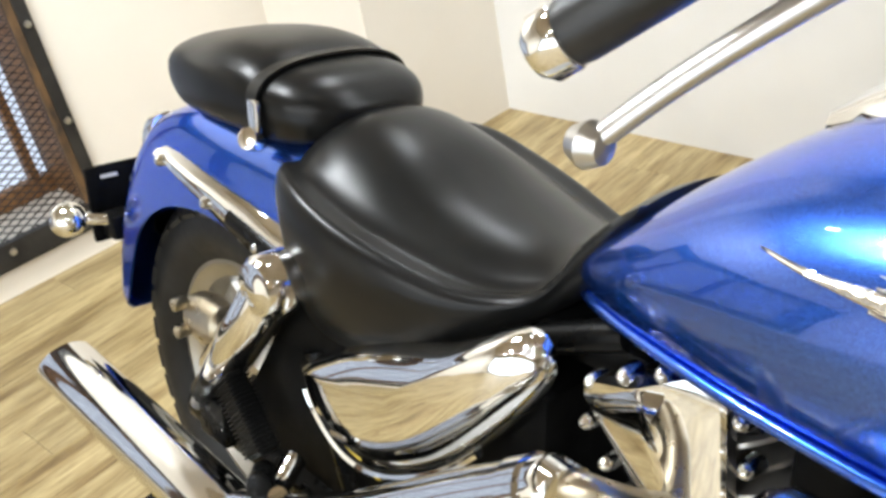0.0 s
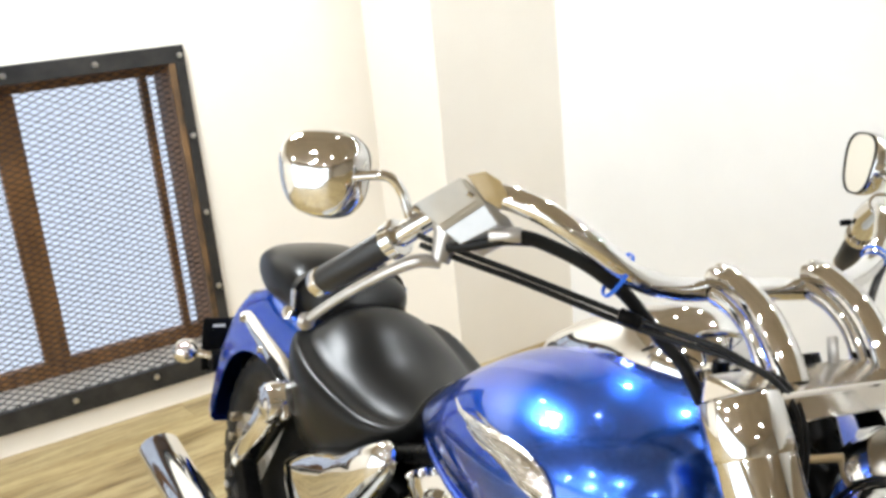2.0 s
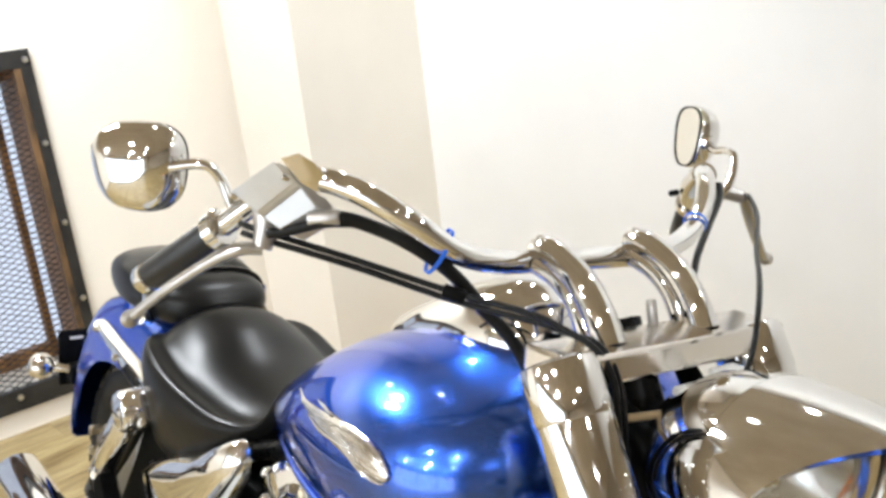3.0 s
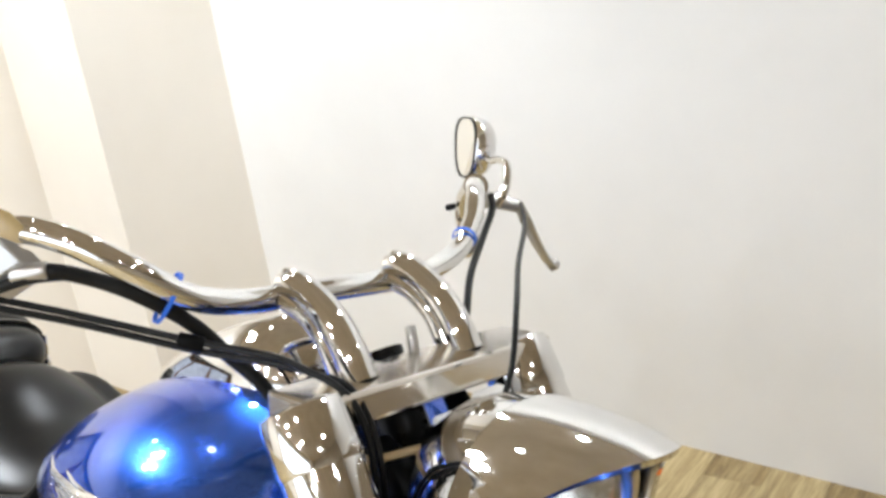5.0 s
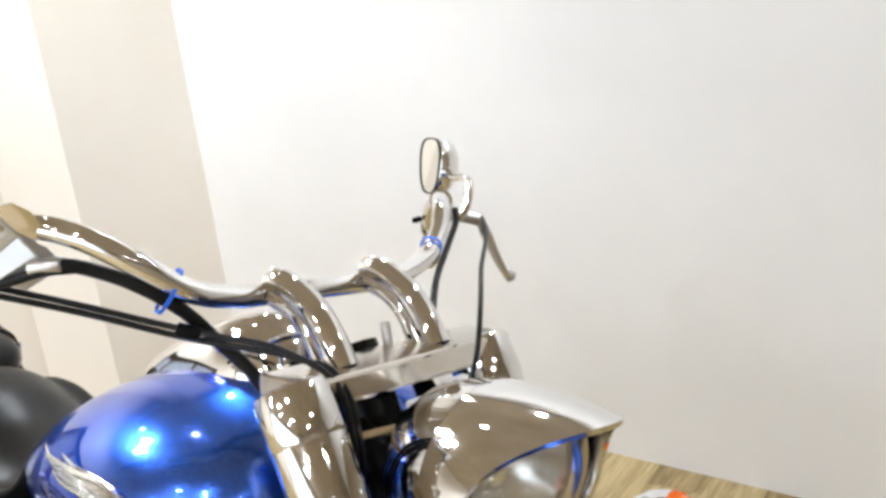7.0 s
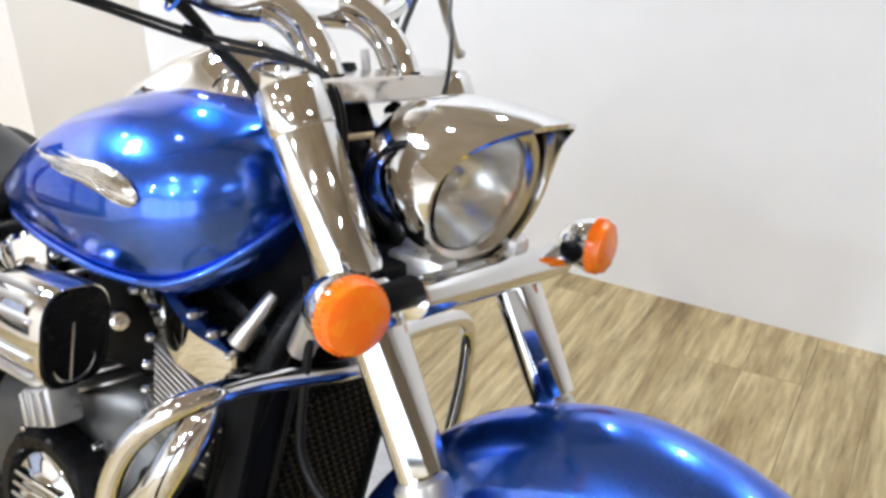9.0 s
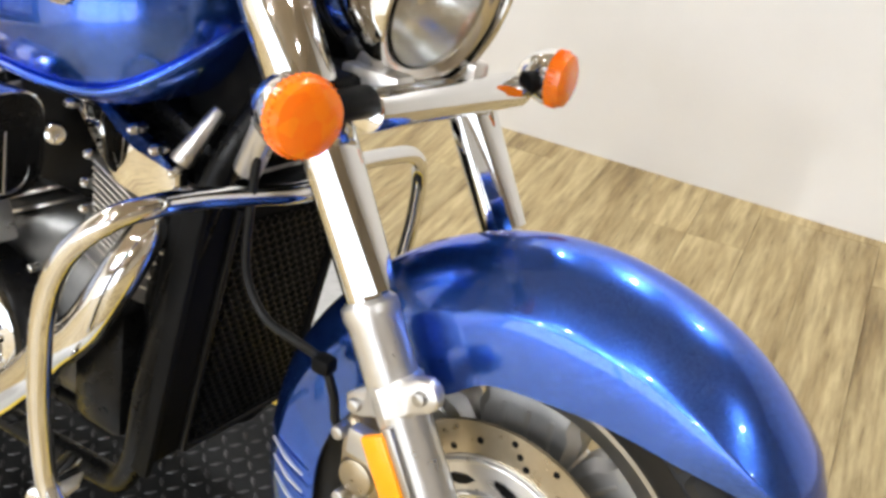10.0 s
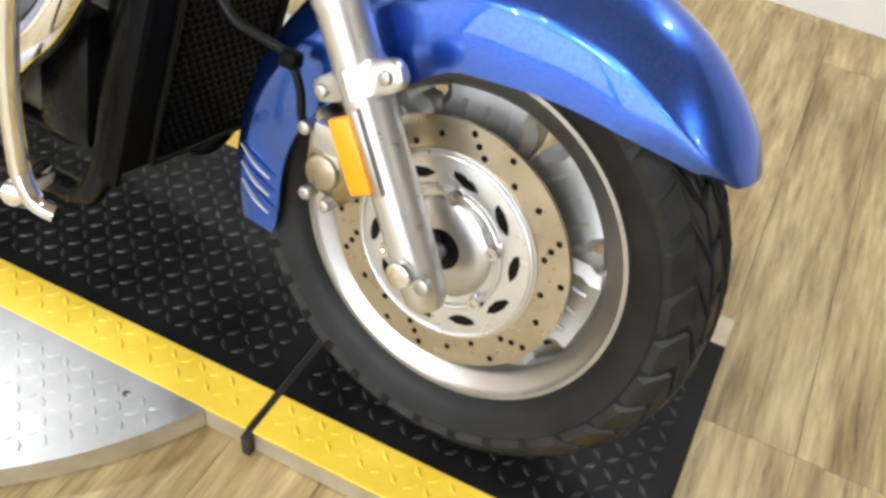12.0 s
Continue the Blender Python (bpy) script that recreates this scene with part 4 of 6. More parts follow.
def fork():
    d = Vector((math.sin(radians(30.6)), 0, -math.cos(radians(30.6))))
    top = Vector((0.268, 0, 0.985))
    for s in (-1, 1):
        o = Vector((0, s * 0.138, 0))

        def at(t):
            return top + o + d * t
        leg = front("fork_leg", tube([at(0.012), at(0.02), at(0.205), at(0.217)], [0.030, 0.0375, 0.0375, 0.033], 24, straight=True), CHROME, None, "chrome fork with covered stanchion")
        front("fork_cap", tube([at(-0.012), at(-0.009), at(0.0), at(0.040), at(0.044)], [0.030, 0.0375, 0.0392, 0.0392, 0.0376], 28, straight=True), CHROME, leg, "chrome fork cap")
        front("stanchion", rod(at(0.205), at(0.46), 0.0235), CHROME, leg)
        bm = bmesh.new()
        f = Vector((math.cos(radians(30.6)), 0, math.sin(radians(30.6))))
        rings = []
        for t, w in ((0.215, 0.034), (0.30, 0.030), (0.425, 0.022)):
            c = at(t) + f * 0.030
            rings.append([c + Vector((0, w, 0)) - f * 0.018, c + Vector((0, w * 0.8, 0)), c + Vector((0, w * 0.3, 0)) + f * 0.006, c + Vector((0, -w * 0.3, 0)) + f * 0.006, c + Vector((0, -w * 0.8, 0)), c + Vector((0, -w, 0)) - f * 0.018, c + Vector((0, -w * 0.5, 0)) - f * 0.006, c + Vector((0, w * 0.5, 0)) - f * 0.006])
        skin(bm, rings)
        front("fork_shield", bm, CHROME, leg, "chrome stanchion shield")
        slider = front("fork_slider", tube([at(0.43), at(0.435), at(0.447), at(0.455), at(0.68), at(0.755), at(0.80), at(0.812)], [0.025, 0.0305, 0.0315, 0.0295, 0.029, 0.0285, 0.026, 0.018], 24, straight=True), SATIN, None, "satin silver lower fork slider")
        # fender bracket
        c = at(0.537)
        lug = bmesh.new()
        rings = []
        for q, w, h in ((0.066, 0.007, 0.008), (0.061, 0.009, 0.015), (0.050, 0.010, 0.018), (0.034, 0.011, 0.018), (0.024, 0.024, 0.022), (0.0, 0.031, 0.024), (-0.020, 0.022, 0.020), (-0.030, 0.010, 0.016), (-0.042, 0.009, 0.015), (-0.053, 0.008, 0.012), (-0.057, 0.005, 0.006)):
            p = c + f * q + Vector((0, s * (0.012 if abs(q) > 0.028 else 0.0), 0))
            rings.append([p + Vector((0, w * u, 0)) - d * h * v for u, v in ((-1, -0.7), (-0.7, -1), (0.7, -1), (1, -0.7), (1, 0.7), (0.7, 1), (-0.7, 1), (-1, 0.7))])
        skin(lug, rings)
        front("fender_bracket", lug, SATIN, slider, "cast fender bracket")
        for q in (0.049, -0.041):
            p = c + f * q + Vector((0, s * 0.020, 0))
            front("bracket_bolt", rod(p, p + Vector((0, s * 0.009, 0)), 0.008, bevel=0.002, seg=12), ALLOY, slider)
        m = Matrix.Translation(at(0.612)) @ Matrix.Rotation(radians(-30.6), 4, "Y")
        bm = boxed((-0.034, s * 0.035 - 0.005, -0.045), (-0.002, s * 0.035 + 0.007, 0.045), 0.004)
        bmesh.ops.transform(bm, matrix=m, verts=bm.verts)
        front("side_reflector", bm, AMBER_FLAT, slider, "amber side reflector")
        bm = boxed((-0.004, s * 0.032 - 0.004, -0.050), (0.008, s * 0.032 + 0.006, 0.050), 0.002)
        bmesh.ops.transform(bm, matrix=m, verts=bm.verts)
        front("reflector_holder", bm, ALLOY, slider)
        p = at(0.755) + Vector((0, s * 0.024, 0))
        front("axle_nut", rod(p + Vector((0, s * 0.002, 0)), p + Vector((0, s * 0.017, 0)), 0.017, bevel=0.004, seg=16), CHROME, slider)
        front("pinch_bolt", rod(p + d * 0.017 + f * 0.024, p + d * 0.017 + f * 0.024 + Vector((0, s * 0.012, 0)), 0.011, bevel=0.003, seg=12), ALLOY, slider)
    # clamps
    front("top_clamp", boxed((0.230, -0.150, 0.976), (0.297, 0.162, 1.006), 0.004), SATIN_CHROME, None, "chrome top fork clamp", False)
    front("lower_clamp", boxed((0.32, -0.15, 0.79), (0.41, 0.15, 0.825), 0.008), FRAME_BLACK, None, "black lower fork clamp")
    front("steering_stem", rod((0.20, 0, 1.0), (0.33, 0, 0.76), 0.03), FRAME_BLACK)


fork()


def headlight():
    cx, cz = 0.458, 0.902
    view_turn = Matrix.Translation((cx - 0.06, 0, 0)) @ Matrix.Rotation(radians(-7), 4, "Z") @ Matrix.Translation((0.06 - cx, 0, 0))

    def turned(name, bm, mat, parent=None, label="", angle=40):
        """A lamp part, turned a little so its rim fits the camera's view."""
        bmesh.ops.transform(bm, matrix=view_turn, verts=bm.verts)
        return front(name, bm, mat, parent, label, True, angle)
    bm = bmesh.new()
    prof = [(-0.175, 0.002), (-0.172, 0.03), (-0.155, 0.062), (-0.12, 0.085), (-0.085, 0.0955), (-0.055, 0.1005)]
    spin(prof, (cx, 0, cz), (1, 0, 0), 64, bm)
    lamp = turned("headlight", bm, CHROME, None, "chrome headlight shell with a peaked visor")
    # hood: its rim leans forward to a beak at the top
    bm = bmesh.new()
    rows = []
    for k in range(64):
        a = 2 * math.pi * k / 64
        s, up = math.sin(a), max(math.sin(a), 0)
        reach = -0.003 + 0.024 * s + 0.063 * up ** 2.3
        row = []
        for q in np.linspace(0, 1, 8):
            r = 0.1003 + 0.0045 * math.sin(math.pi * 0.5 * q) - 0.014 * q * q * up * up - 0.004 * q ** 3 * (1 - up)
            row.append(bm.verts.new((cx - 0.056 + q * (reach + 0.056), r * math.cos(a), cz + r * s)))
        rows.append(row)
    for a, b in zip(rows, rows[1:] + rows[:1]):
        for q in range(7):
            bm.faces.new((a[q], a[q + 1], b[q + 1], b[q]))
    bmesh.ops.recalc_face_normals(bm, faces=bm.faces)
    bmesh.ops.solidify(bm, geom=bm.faces[:], thickness=0.0055)
    turned("visor", bm, CHROME, lamp, "chrome peaked visor", angle=70)
    lo, ld = (cx - 0.026, 0, cz - 0.003), (math.cos(radians(13)), 0, -math.sin(radians(13)))
    turned("bezel", spin([(-0.02, 0.090), (0.000, 0.0955), (0.006, 0.0950), (0.011, 0.092), (0.0135, 0.088), (0.012, 0.083), (0.006, 0.0735), (0.003, 0.0715), (-0.006, 0.0715)], lo, ld, 64, closed=True), SATIN_CHROME, lamp, "chrome lamp bezel")
    turned("reflector", spin([(-0.072, 0.002), (-0.068, 0.025), (-0.052, 0.050), (-0.025, 0.066), (-0.003, 0.0730)], lo, ld, 48), REFLECTOR, lamp, "bright bowl reflector")
    turned("bulb_cap", spin([(-0.018, 0.0), (-0.020, 0.010), (-0.026, 0.014), (-0.065, 0.014)], lo, ld, 20), REFLECTOR, lamp)
    turned("lens", spin([(0.022, 0.0), (0.0205, 0.027), (0.015, 0.053), (0.007, 0.0715), (0.003, 0.0715), (0.009, 0.051), (0.0145, 0.027), (0.016, 0.0)], lo, ld, 48), GLASS, lamp, "clear glass headlight lens")
    turned("lamp_mount", tube([(0.40, 0.0, 0.804), (0.39, 0, 0.79), (0.40, 0, 0.77)], 0.02), FRAME_BLACK, lamp)
    # light bar with the two indicators
    bar = front("light_bar", rod((0.463, -0.150, 0.811), (0.455, 0.170, 0.793), 0.0220, bevel=0.003), CHROME, None, "chrome light bar below the headlight")
    for y in (-0.075, 0.075):
        front("bar_bracket", boxed((0.38, y - 0.016, 0.80), (0.455, y + 0.016, 0.834), 0.005), SATIN, bar)
    for s in (-1, 1):
        y1, y2, zz = (-0.148, -0.238, 0.820) if s < 0 else (0.168, 0.192, 0.800)
        front("indicator_stalk", rod((0.462, y1, zz), (0.468, y2, zz + 0.004), 0.0165, 0.014, bevel=0.002), PLASTIC, bar, "black rubber stalk")
        c = (0.478, y2 + s * 0.026, zz + 0.008)
        yaw = -15 if s < 0 else 5
        ax = (math.cos(radians(yaw)), math.sin(radians(yaw)), 0)
        sig = front("indicator", spin([(-0.048, 0.0), (-0.047, 0.010), (-0.04, 0.020), (-0.025, 0.031), (-0.005, 0.036), (0.002, 0.0365), (0.002, 0.030)], c, ax, 36), CHROME, None, "front indicator with an amber lens in a chrome cup")
        front("indicator_lens", spin([(0.0, 0.0355), (0.012, 0.0355), (0.020, 0.033), (0.0235, 0.026), (0.0245, 0.022), (0.0255, 0.014), (0.026, 0.0), (0.022, 0.0), (0.021, 0.02), (0.010, 0.032), (0.0, 0.032)], c, ax, 36), AMBER, sig, "round amber lens")
        front("indicator_reflector", spin([(-0.02, 0.0), (-0.012, 0.02), (0.0, 0.031)], c, ax, 28), REFLECTOR, sig)
        bm = bmesh.new()
        turn = Matrix.Translation(c) @ Matrix.Rotation(radians(yaw), 4, "Z")
        for k in range(6):
            z = -0.022 + k * 0.0088
            h = math.sqrt(max(0.029 ** 2 - z * z, 0))
            rod(turn @ Vector((0.0195, -h * 0.85, z)), turn @ Vector((0.0195, h * 0.85, z)), 0.0016, seg=6, bm=bm)
        for k in range(36):
            a = 2 * math.pi * k / 36
            rod(turn @ Vector((0.001, 0.0356 * math.cos(a), 0.0356 * math.sin(a))), turn @ Vector((0.012, 0.0356 * math.cos(a), 0.0356 * math.sin(a))), 0.0016, seg=6, bm=bm)
        front("lens_rib", bm, AMBER, sig)


headlight()


def handlebar():
    pts = [(0.149, -0.006, 1.061), (0.146, -0.056, 1.062), (0.147, -0.116, 1.065), (0.147, -0.171, 1.079), (0.133, -0.219, 1.110), (0.099, -0.260, 1.137), (0.052, -0.287, 1.143), (0.001, -0.310, 1.118), (-0.054, -0.335, 1.078), (-0.110, -0.361, 1.037), (-0.146, -0.378, 1.012)]
    left = [(0.149, -0.006, 1.061), (0.150, 0.055, 1.059), (0.150, 0.115, 1.059), (0.136, 0.185, 1.072), (0.116, 0.237, 1.100), (0.088, 0.275, 1.130), (0.055, 0.308, 1.138), (0.022, 0.338, 1.116), (-0.012, 0.372, 1.085), (-0.050, 0.409, 1.052), (-0.078, 0.436, 1.028)]
    bar = front("handlebar", tube(list(reversed(pts)) + left[1:], 0.0125, 18, 6), CHROME, None, "chrome swept-back handlebar")
    P, Lh = [Vector(p) for p in pts], [Vector(p) for p in left]
    # risers
    for s in (-1, 1):
        y = s * 0.07
        r = front("riser", tube([(0.262, y, 1.0), (0.247, y, 1.026), (0.222, y, 1.052), (0.195, y, 1.068), (0.170, y, 1.077), (0.152, y, 1.074)], [0.0175, 0.0165, 0.016, 0.0155, 0.0155, 0.014], 20, 6), CHROME, None, "chrome curved handlebar riser")
        front("riser_web", tube([(0.240, y - 0.002, 1.0), (0.218, y - 0.002, 1.032), (0.190, y - 0.002, 1.052), (0.160, y - 0.002, 1.062)], [0.013, 0.012, 0.012, 0.013], 16, 5, flat=1.0), CHROME, r)
        front("riser_bolt", rod((0.158, y, 1.084), (0.158, y, 1.0925), 0.006, bevel=0.003, seg=16), CHROME, r)
    # grips
    for q, lab in ((P, "throttle"), (Lh, "clutch")):
        a, b = q[-1], q[-3]
        d = (a - b).normalized()
        g = front("grip", tube([b + d * 0.004, b + d * 0.008, a - d * 0.012, a - d * 0.006], [0.014, 0.0165, 0.0165, 0.0155], 24, straight=True), GRIP, None, "black rubber handlebar grip")
        front("grip_end", tube([a - d * 0.008, a - d * 0.006, a + d * 0.006, a + d * 0.012], [0.0145, 0.017, 0.017, 0.012], 24, straight=True), CHROME, g, "chrome grip end cap")
        front("grip_collar", tube([b - d * 0.012, b - d * 0.010, b + d * 0.004, b + d * 0.006], [0.016, 0.021, 0.021, 0.017], 24, straight=True), CHROME, g, "chrome grip collar")
    # right: master cylinder, lever
    def slab(quad, away, grow=0.93):
        """A block behind four corners, with broken edges."""
        q = [Vector(p) for p in quad]
        c = sum(q, Vector()) / 4
        a = Vector(away)
        return skin(bmesh.new(), [[c + (p - c) * g * grow + a * k for p in q] for k, g in ((0.0, 0.94), (0.06, 1.0), (0.94, 1.0), (1.0, 0.94))])
    ra, rb, rc, rd = (0.002, -0.345, 1.124), (0.062, -0.322, 1.163), (0.070, -0.302, 1.140), (0.030, -0.326, 1.104)
    mc = front("brake_reservoir", slab((ra, rb, rc, rd), (0.006, 0.024, -0.014)), CAST_GREY, None, "silver brake fluid reservoir", angle=12)
    front("reservoir_lid", slab((ra, rb, rc, rd), (-0.001, -0.003, 0.002), 0.86), CAST_GREY, mc, "brushed reservoir lid", angle=12)
    for p in ((0.010, -0.340, 1.121), (0.062, -0.311, 1.144)):
        p = Vector(p)
        front("lid_screw", rod(p, p + Vector((-0.002, -0.006, 0.003)), 0.0035, seg=10), CHROME, mc)
    front("reservoir_end", slab(((0.061, -0.322, 1.165), (0.080, -0.312, 1.172), (0.079, -0.292, 1.146), (0.069, -0.303, 1.141)), (0.004, 0.018, -0.010)), SATIN_CHROME, mc, "bare metal end cap", angle=12)
    front("switch_box", slab(((0.031, -0.325, 1.103), (0.071, -0.301, 1.139), (0.078, -0.286, 1.119), (0.052, -0.316, 1.093)), (0.004, 0.026, -0.012)), CAST_GREY, None, "satin right-hand switch housing", angle=12)
    lev = [(0.022, -0.318, 1.070), (0.012, -0.338, 1.070), (-0.008, -0.356, 1.057), (-0.034, -0.374, 1.037), (-0.066, -0.395, 1.010), (-0.095, -0.413, 0.982)]
    lv = front("brake_lever", tube(lev, [0.008, 0.0095, 0.0085, 0.0075, 0.007, 0.007], 14, 6, flat=0.75), ALLOY, None, "polished brake lever")
    front("lever_ball", spin([(-0.0105, 0.0), (-0.008, 0.007), (0, 0.0105), (0.008, 0.007), (0.0105, 0.0)], lev[-1], (1, 0, 0), 16), ALLOY, lv)
    front("lever_perch", tube([(0.012, -0.312, 1.110), (0.018, -0.312, 1.092), (0.020, -0.318, 1.070)], [0.012, 0.013, 0.010], 14), ALLOY, lv, "bare metal lever perch")
    # left: clutch lever, switches
    lev = [(0.064, 0.392, 1.103), (0.060, 0.412, 1.080), (0.052, 0.440, 1.052), (0.040, 0.475, 1.024), (0.028, 0.505, 1.006), (0.017, 0.530, 0.998)]
    lv = front("clutch_lever", tube(lev, [0.008, 0.0095, 0.0085, 0.0075, 0.007, 0.007], 14, 6, flat=0.75), ALLOY, None, "polished clutch lever")
    front("lever_ball", spin([(-0.0105, 0.0), (-0.008, 0.007), (0, 0.0105), (0.008, 0.007), (0.0105, 0.0)], lev[-1], (1, 0, 0), 16), ALLOY, lv)
    front("lever_perch", tube([(0.022, 0.340, 1.116), (0.042, 0.365, 1.112), (0.064, 0.390, 1.104)], [0.013, 0.011, 0.009], 14), ALLOY, lv, "bare metal lever perch")
    front("switch_box", tube([Lh[-5] + Vector((0, 0.004, 0)), Lh[-4], Lh[-4].lerp(Lh[-3], 0.7)], [0.017, 0.021, 0.018], 18, 4), CHROME, None, "chrome left-hand switch housing")
    front("switch_button", rod(Lh[-4] + Vector((-0.02, -0.01, -0.01)), Lh[-4] + Vector((-0.034, -0.014, -0.014)), 0.0045, seg=12, bevel=0.002), PLASTIC, None, "black switch button")
    # mirrors
    for stem, c, nrm, wide in (([(-0.034, -0.322, 1.092), (-0.036, -0.328, 1.111), (-0.040, -0.337, 1.134), (-0.048, -0.352, 1.148), (-0.072, -0.380, 1.143), (-0.100, -0.402, 1.133)], (-0.114, -0.394, 1.140), (-0.60, 0.79, 0.10), 0.0515),
                              ([(0.048, 0.362, 1.105), (0.054, 0.374, 1.130), (0.046, 0.386, 1.160), (0.020, 0.400, 1.166), (-0.015, 0.420, 1.163), (-0.050, 0.445, 1.172)], (-0.088, 0.458, 1.178), (-0.46, -0.88, 0.05), 0.047)):
        n = Vector(nrm).normalized()
        side = n.cross(Vector((0, 0, 1))).normalized()
        up = side.cross(n)
        c = Vector(c)

        def face(k, depth, n=n, side=side, up=up, c=c, wide=wide):
            ring = []
            for a in np.linspace(0, 2 * math.pi, 32, endpoint=False):
                u, v = math.cos(a), math.sin(a)
                u, v = math.copysign(abs(u) ** 0.72, u), math.copysign(abs(v) ** 0.72, v)
                ring.append(c + side * u * wide * k * (1 + 0.14 * v) + up * v * 0.048 * k + n * depth)
            return ring
        mir = front("mirror", pillow([face(0.25, -0.034), face(0.62, -0.030), face(0.86, -0.020), face(0.97, -0.008), face(1.0, 0.004), face(0.97, 0.008)]), CHROME, None, "chrome-backed rear-view mirror", angle=75)
        front("mirror_glass", pillow([face(0.91, 0.0075), face(0.91, 0.0095)]), MIRROR, mir, "mirror glass", angle=30)
        front("mirror_rim", skin(bmesh.new(), [face(0.97, 0.006), face(0.97, 0.011), face(0.915, 0.011), face(0.915, 0.006)], closed=True), PLASTIC, mir, "black mirror rim")
        front("mirror_stem", tube(stem, [0.006, 0.006, 0.0055, 0.0055, 0.0055, 0.007], 14, 6), CHROME, mir, "bent chrome stem")
        front("mirror_ball", spin([(-0.013, 0.0), (-0.010, 0.010), (0, 0.014), (0.010, 0.010), (0.013, 0.0)], stem[-1], (1, 0, 0), 18), CHROME, mir)


handlebar()


def engine():
    """V-twin with finned cylinders, chrome covers and exhaust."""
    crank = Vector((-0.09, 0, 0.36))
    bm = bmesh.new()
    rings = [egg(x, 0, z, ry, rz, 24, 3.2) for x, z, ry, rz in ((-0.36, 0.36, 0.10, 0.10), (-0.33, 0.36, 0.135, 0.125), (-0.20, 0.37, 0.15, 0.145), (-0.02, 0.38, 0.15, 0.15), (0.07, 0.36, 0.14, 0.135), (0.11, 0.34, 0.10, 0.10))]
    case = body("crankcase", skin(bm, rings), DARK_CASE, None, "dark grey engine crankcase")
    ox, oz = -0.100, 0.356
    body("clutch_cover", spin([(-0.030, 0.0), (-0.031, 0.024), (-0.034, 0.030), (-0.034, 0.044), (-0.028, 0.050), (-0.026, 0.066), (-0.020, 0.074), (0.02, 0.078)], (ox, -0.172, oz), (0, 1, 0), 56), CHROME, case, "round chrome clutch cover with a stepped face")
    body("cover_ring", spin([(-0.030, 0.079), (-0.036, 0.084), (-0.036, 0.099), (-0.028, 0.106), (0.01, 0.112), (0.02, 0.079)], (ox, -0.165, oz), (0, 1, 0), 56, closed=True), FRAME_BLACK, case, "black cover ring")
    for k in range(5):
        body("cover_rib", boxed((ox - 0.058 + 0.004 * abs(k - 2), -0.212, oz - 0.036 + 0.018 * k - 0.0035), (ox + 0.058 - 0.004 * abs(k - 2), -0.196, oz - 0.036 + 0.018 * k + 0.0035), 0.0025), CHROME, case)
    for k in range(8):
        a = 2 * math.pi * k / 8 + 0.2
        p = (ox + 0.120 * math.cos(a), -0.168, oz + 0.120 * math.sin(a))
        body("case_bolt", rod(p, (p[0], -0.145, p[2]), 0.0065, seg=10, bevel=0.002), CHROME, case)
    tm = Matrix.Translation((-0.098, -0.180, 0.503)) @ Matrix.Rotation(radians(-20), 4, "Y")
    tc = boxed((-0.042, -0.024, -0.026), (0.026, 0.024, 0.030), 0.006, tm)
    tc = body("timing_cover", tc, SATIN, case, "satin ribbed bracket under the air cleaner")
    for k in range(3):
        body("case_rib", boxed((-0.035 + 0.022 * k, -0.031, -0.022), (-0.027 + 0.022 * k, -0.022, 0.026), 0.002, tm), SATIN, case)
    for name, foot, tip in (("front_cylinder", Vector((0.045, 0, 0.445)), Vector((0.122, 0, 0.637))), ("rear_cylinder", Vector((-0.145, 0, 0.476)), Vector((-0.228, 0, 0.656)))):
        d = (tip - foot).normalized()
        side = d.cross(Vector((0, 1, 0))).normalized()
        cyl = body(name, rod(foot - d * 0.04, tip, 0.060, seg=32), FRAME_BLACK, None, "air-finned engine cylinder with chrome covers")
        length = (tip - foot).length
        for k in range(11):
            c = foot + d * (0.012 + k * (length + 0.012) / 10)
            bm = bmesh.new()
            w = 0.124 + 0.003 * (k % 2)
            rings = []
            for h, g in ((-0.0034, 0.975), (-0.0018, 1.0), (0.0018, 1.0), (0.0034, 0.975)):
                ring = []
                for a in np.linspace(0, 2 * math.pi, 32, endpoint=False):
                    u, v = math.cos(a), math.sin(a)
                    u, v = math.copysign(abs(u) ** 0.6, u), math.copysign(abs(v) ** 0.6, v)
                    ring.append(c + d * h + side * u * 0.094 * g + Vector((0, v * w * g, 0)))
                rings.append(ring)
            body("fin", skin(bm, rings), ALLOY, cyl, "polished cooling fin")
        m = Matrix.Translation(tip) @ Matrix((side, (0, 1, 0), d)).transposed().to_4x4()
        # head coloured black for the shade between tank and engine
        head = boxed((-0.070, -0.108, -0.02), (0.070, 0.108, 0.045), 0.012)
        bmesh.ops.transform(head, matrix=m, verts=head.verts)
        body("cylinder_head", head, FRAME_BLACK, cyl)
        # chrome side cover: a wedge narrowing towards the crankcase
        deep = 0.012 if name == "front_cylinder" else 0.13
        foot_w = 0.050 if name == "front_cylinder" else 0.018
        bm = bmesh.new()
        rings = []
        far = 0.112 if name == "front_cylinder" else 0.066
        edge = ((-0.066, 0.05), (far, 0.05), (far + 0.006, 0.036), (far, 0.016), (foot_w, -deep), (-foot_w, -deep), (-0.066, 0.016), (-0.072, 0.036))
        for yy, g, k in ((-0.124, 1.0, 1.0), (-0.138, 1.0, 1.0), (-0.142, 0.95, 0.97), (-0.156, 0.10, 0.90)):
            rings.append([tip + d * h * k + side * u * g + Vector((0, yy, 0)) for u, h in edge])
        skin(bm, rings)
        body("head_cover", bm, CHROME, cyl, "chrome ridged wedge-shaped head cover", angle=20)
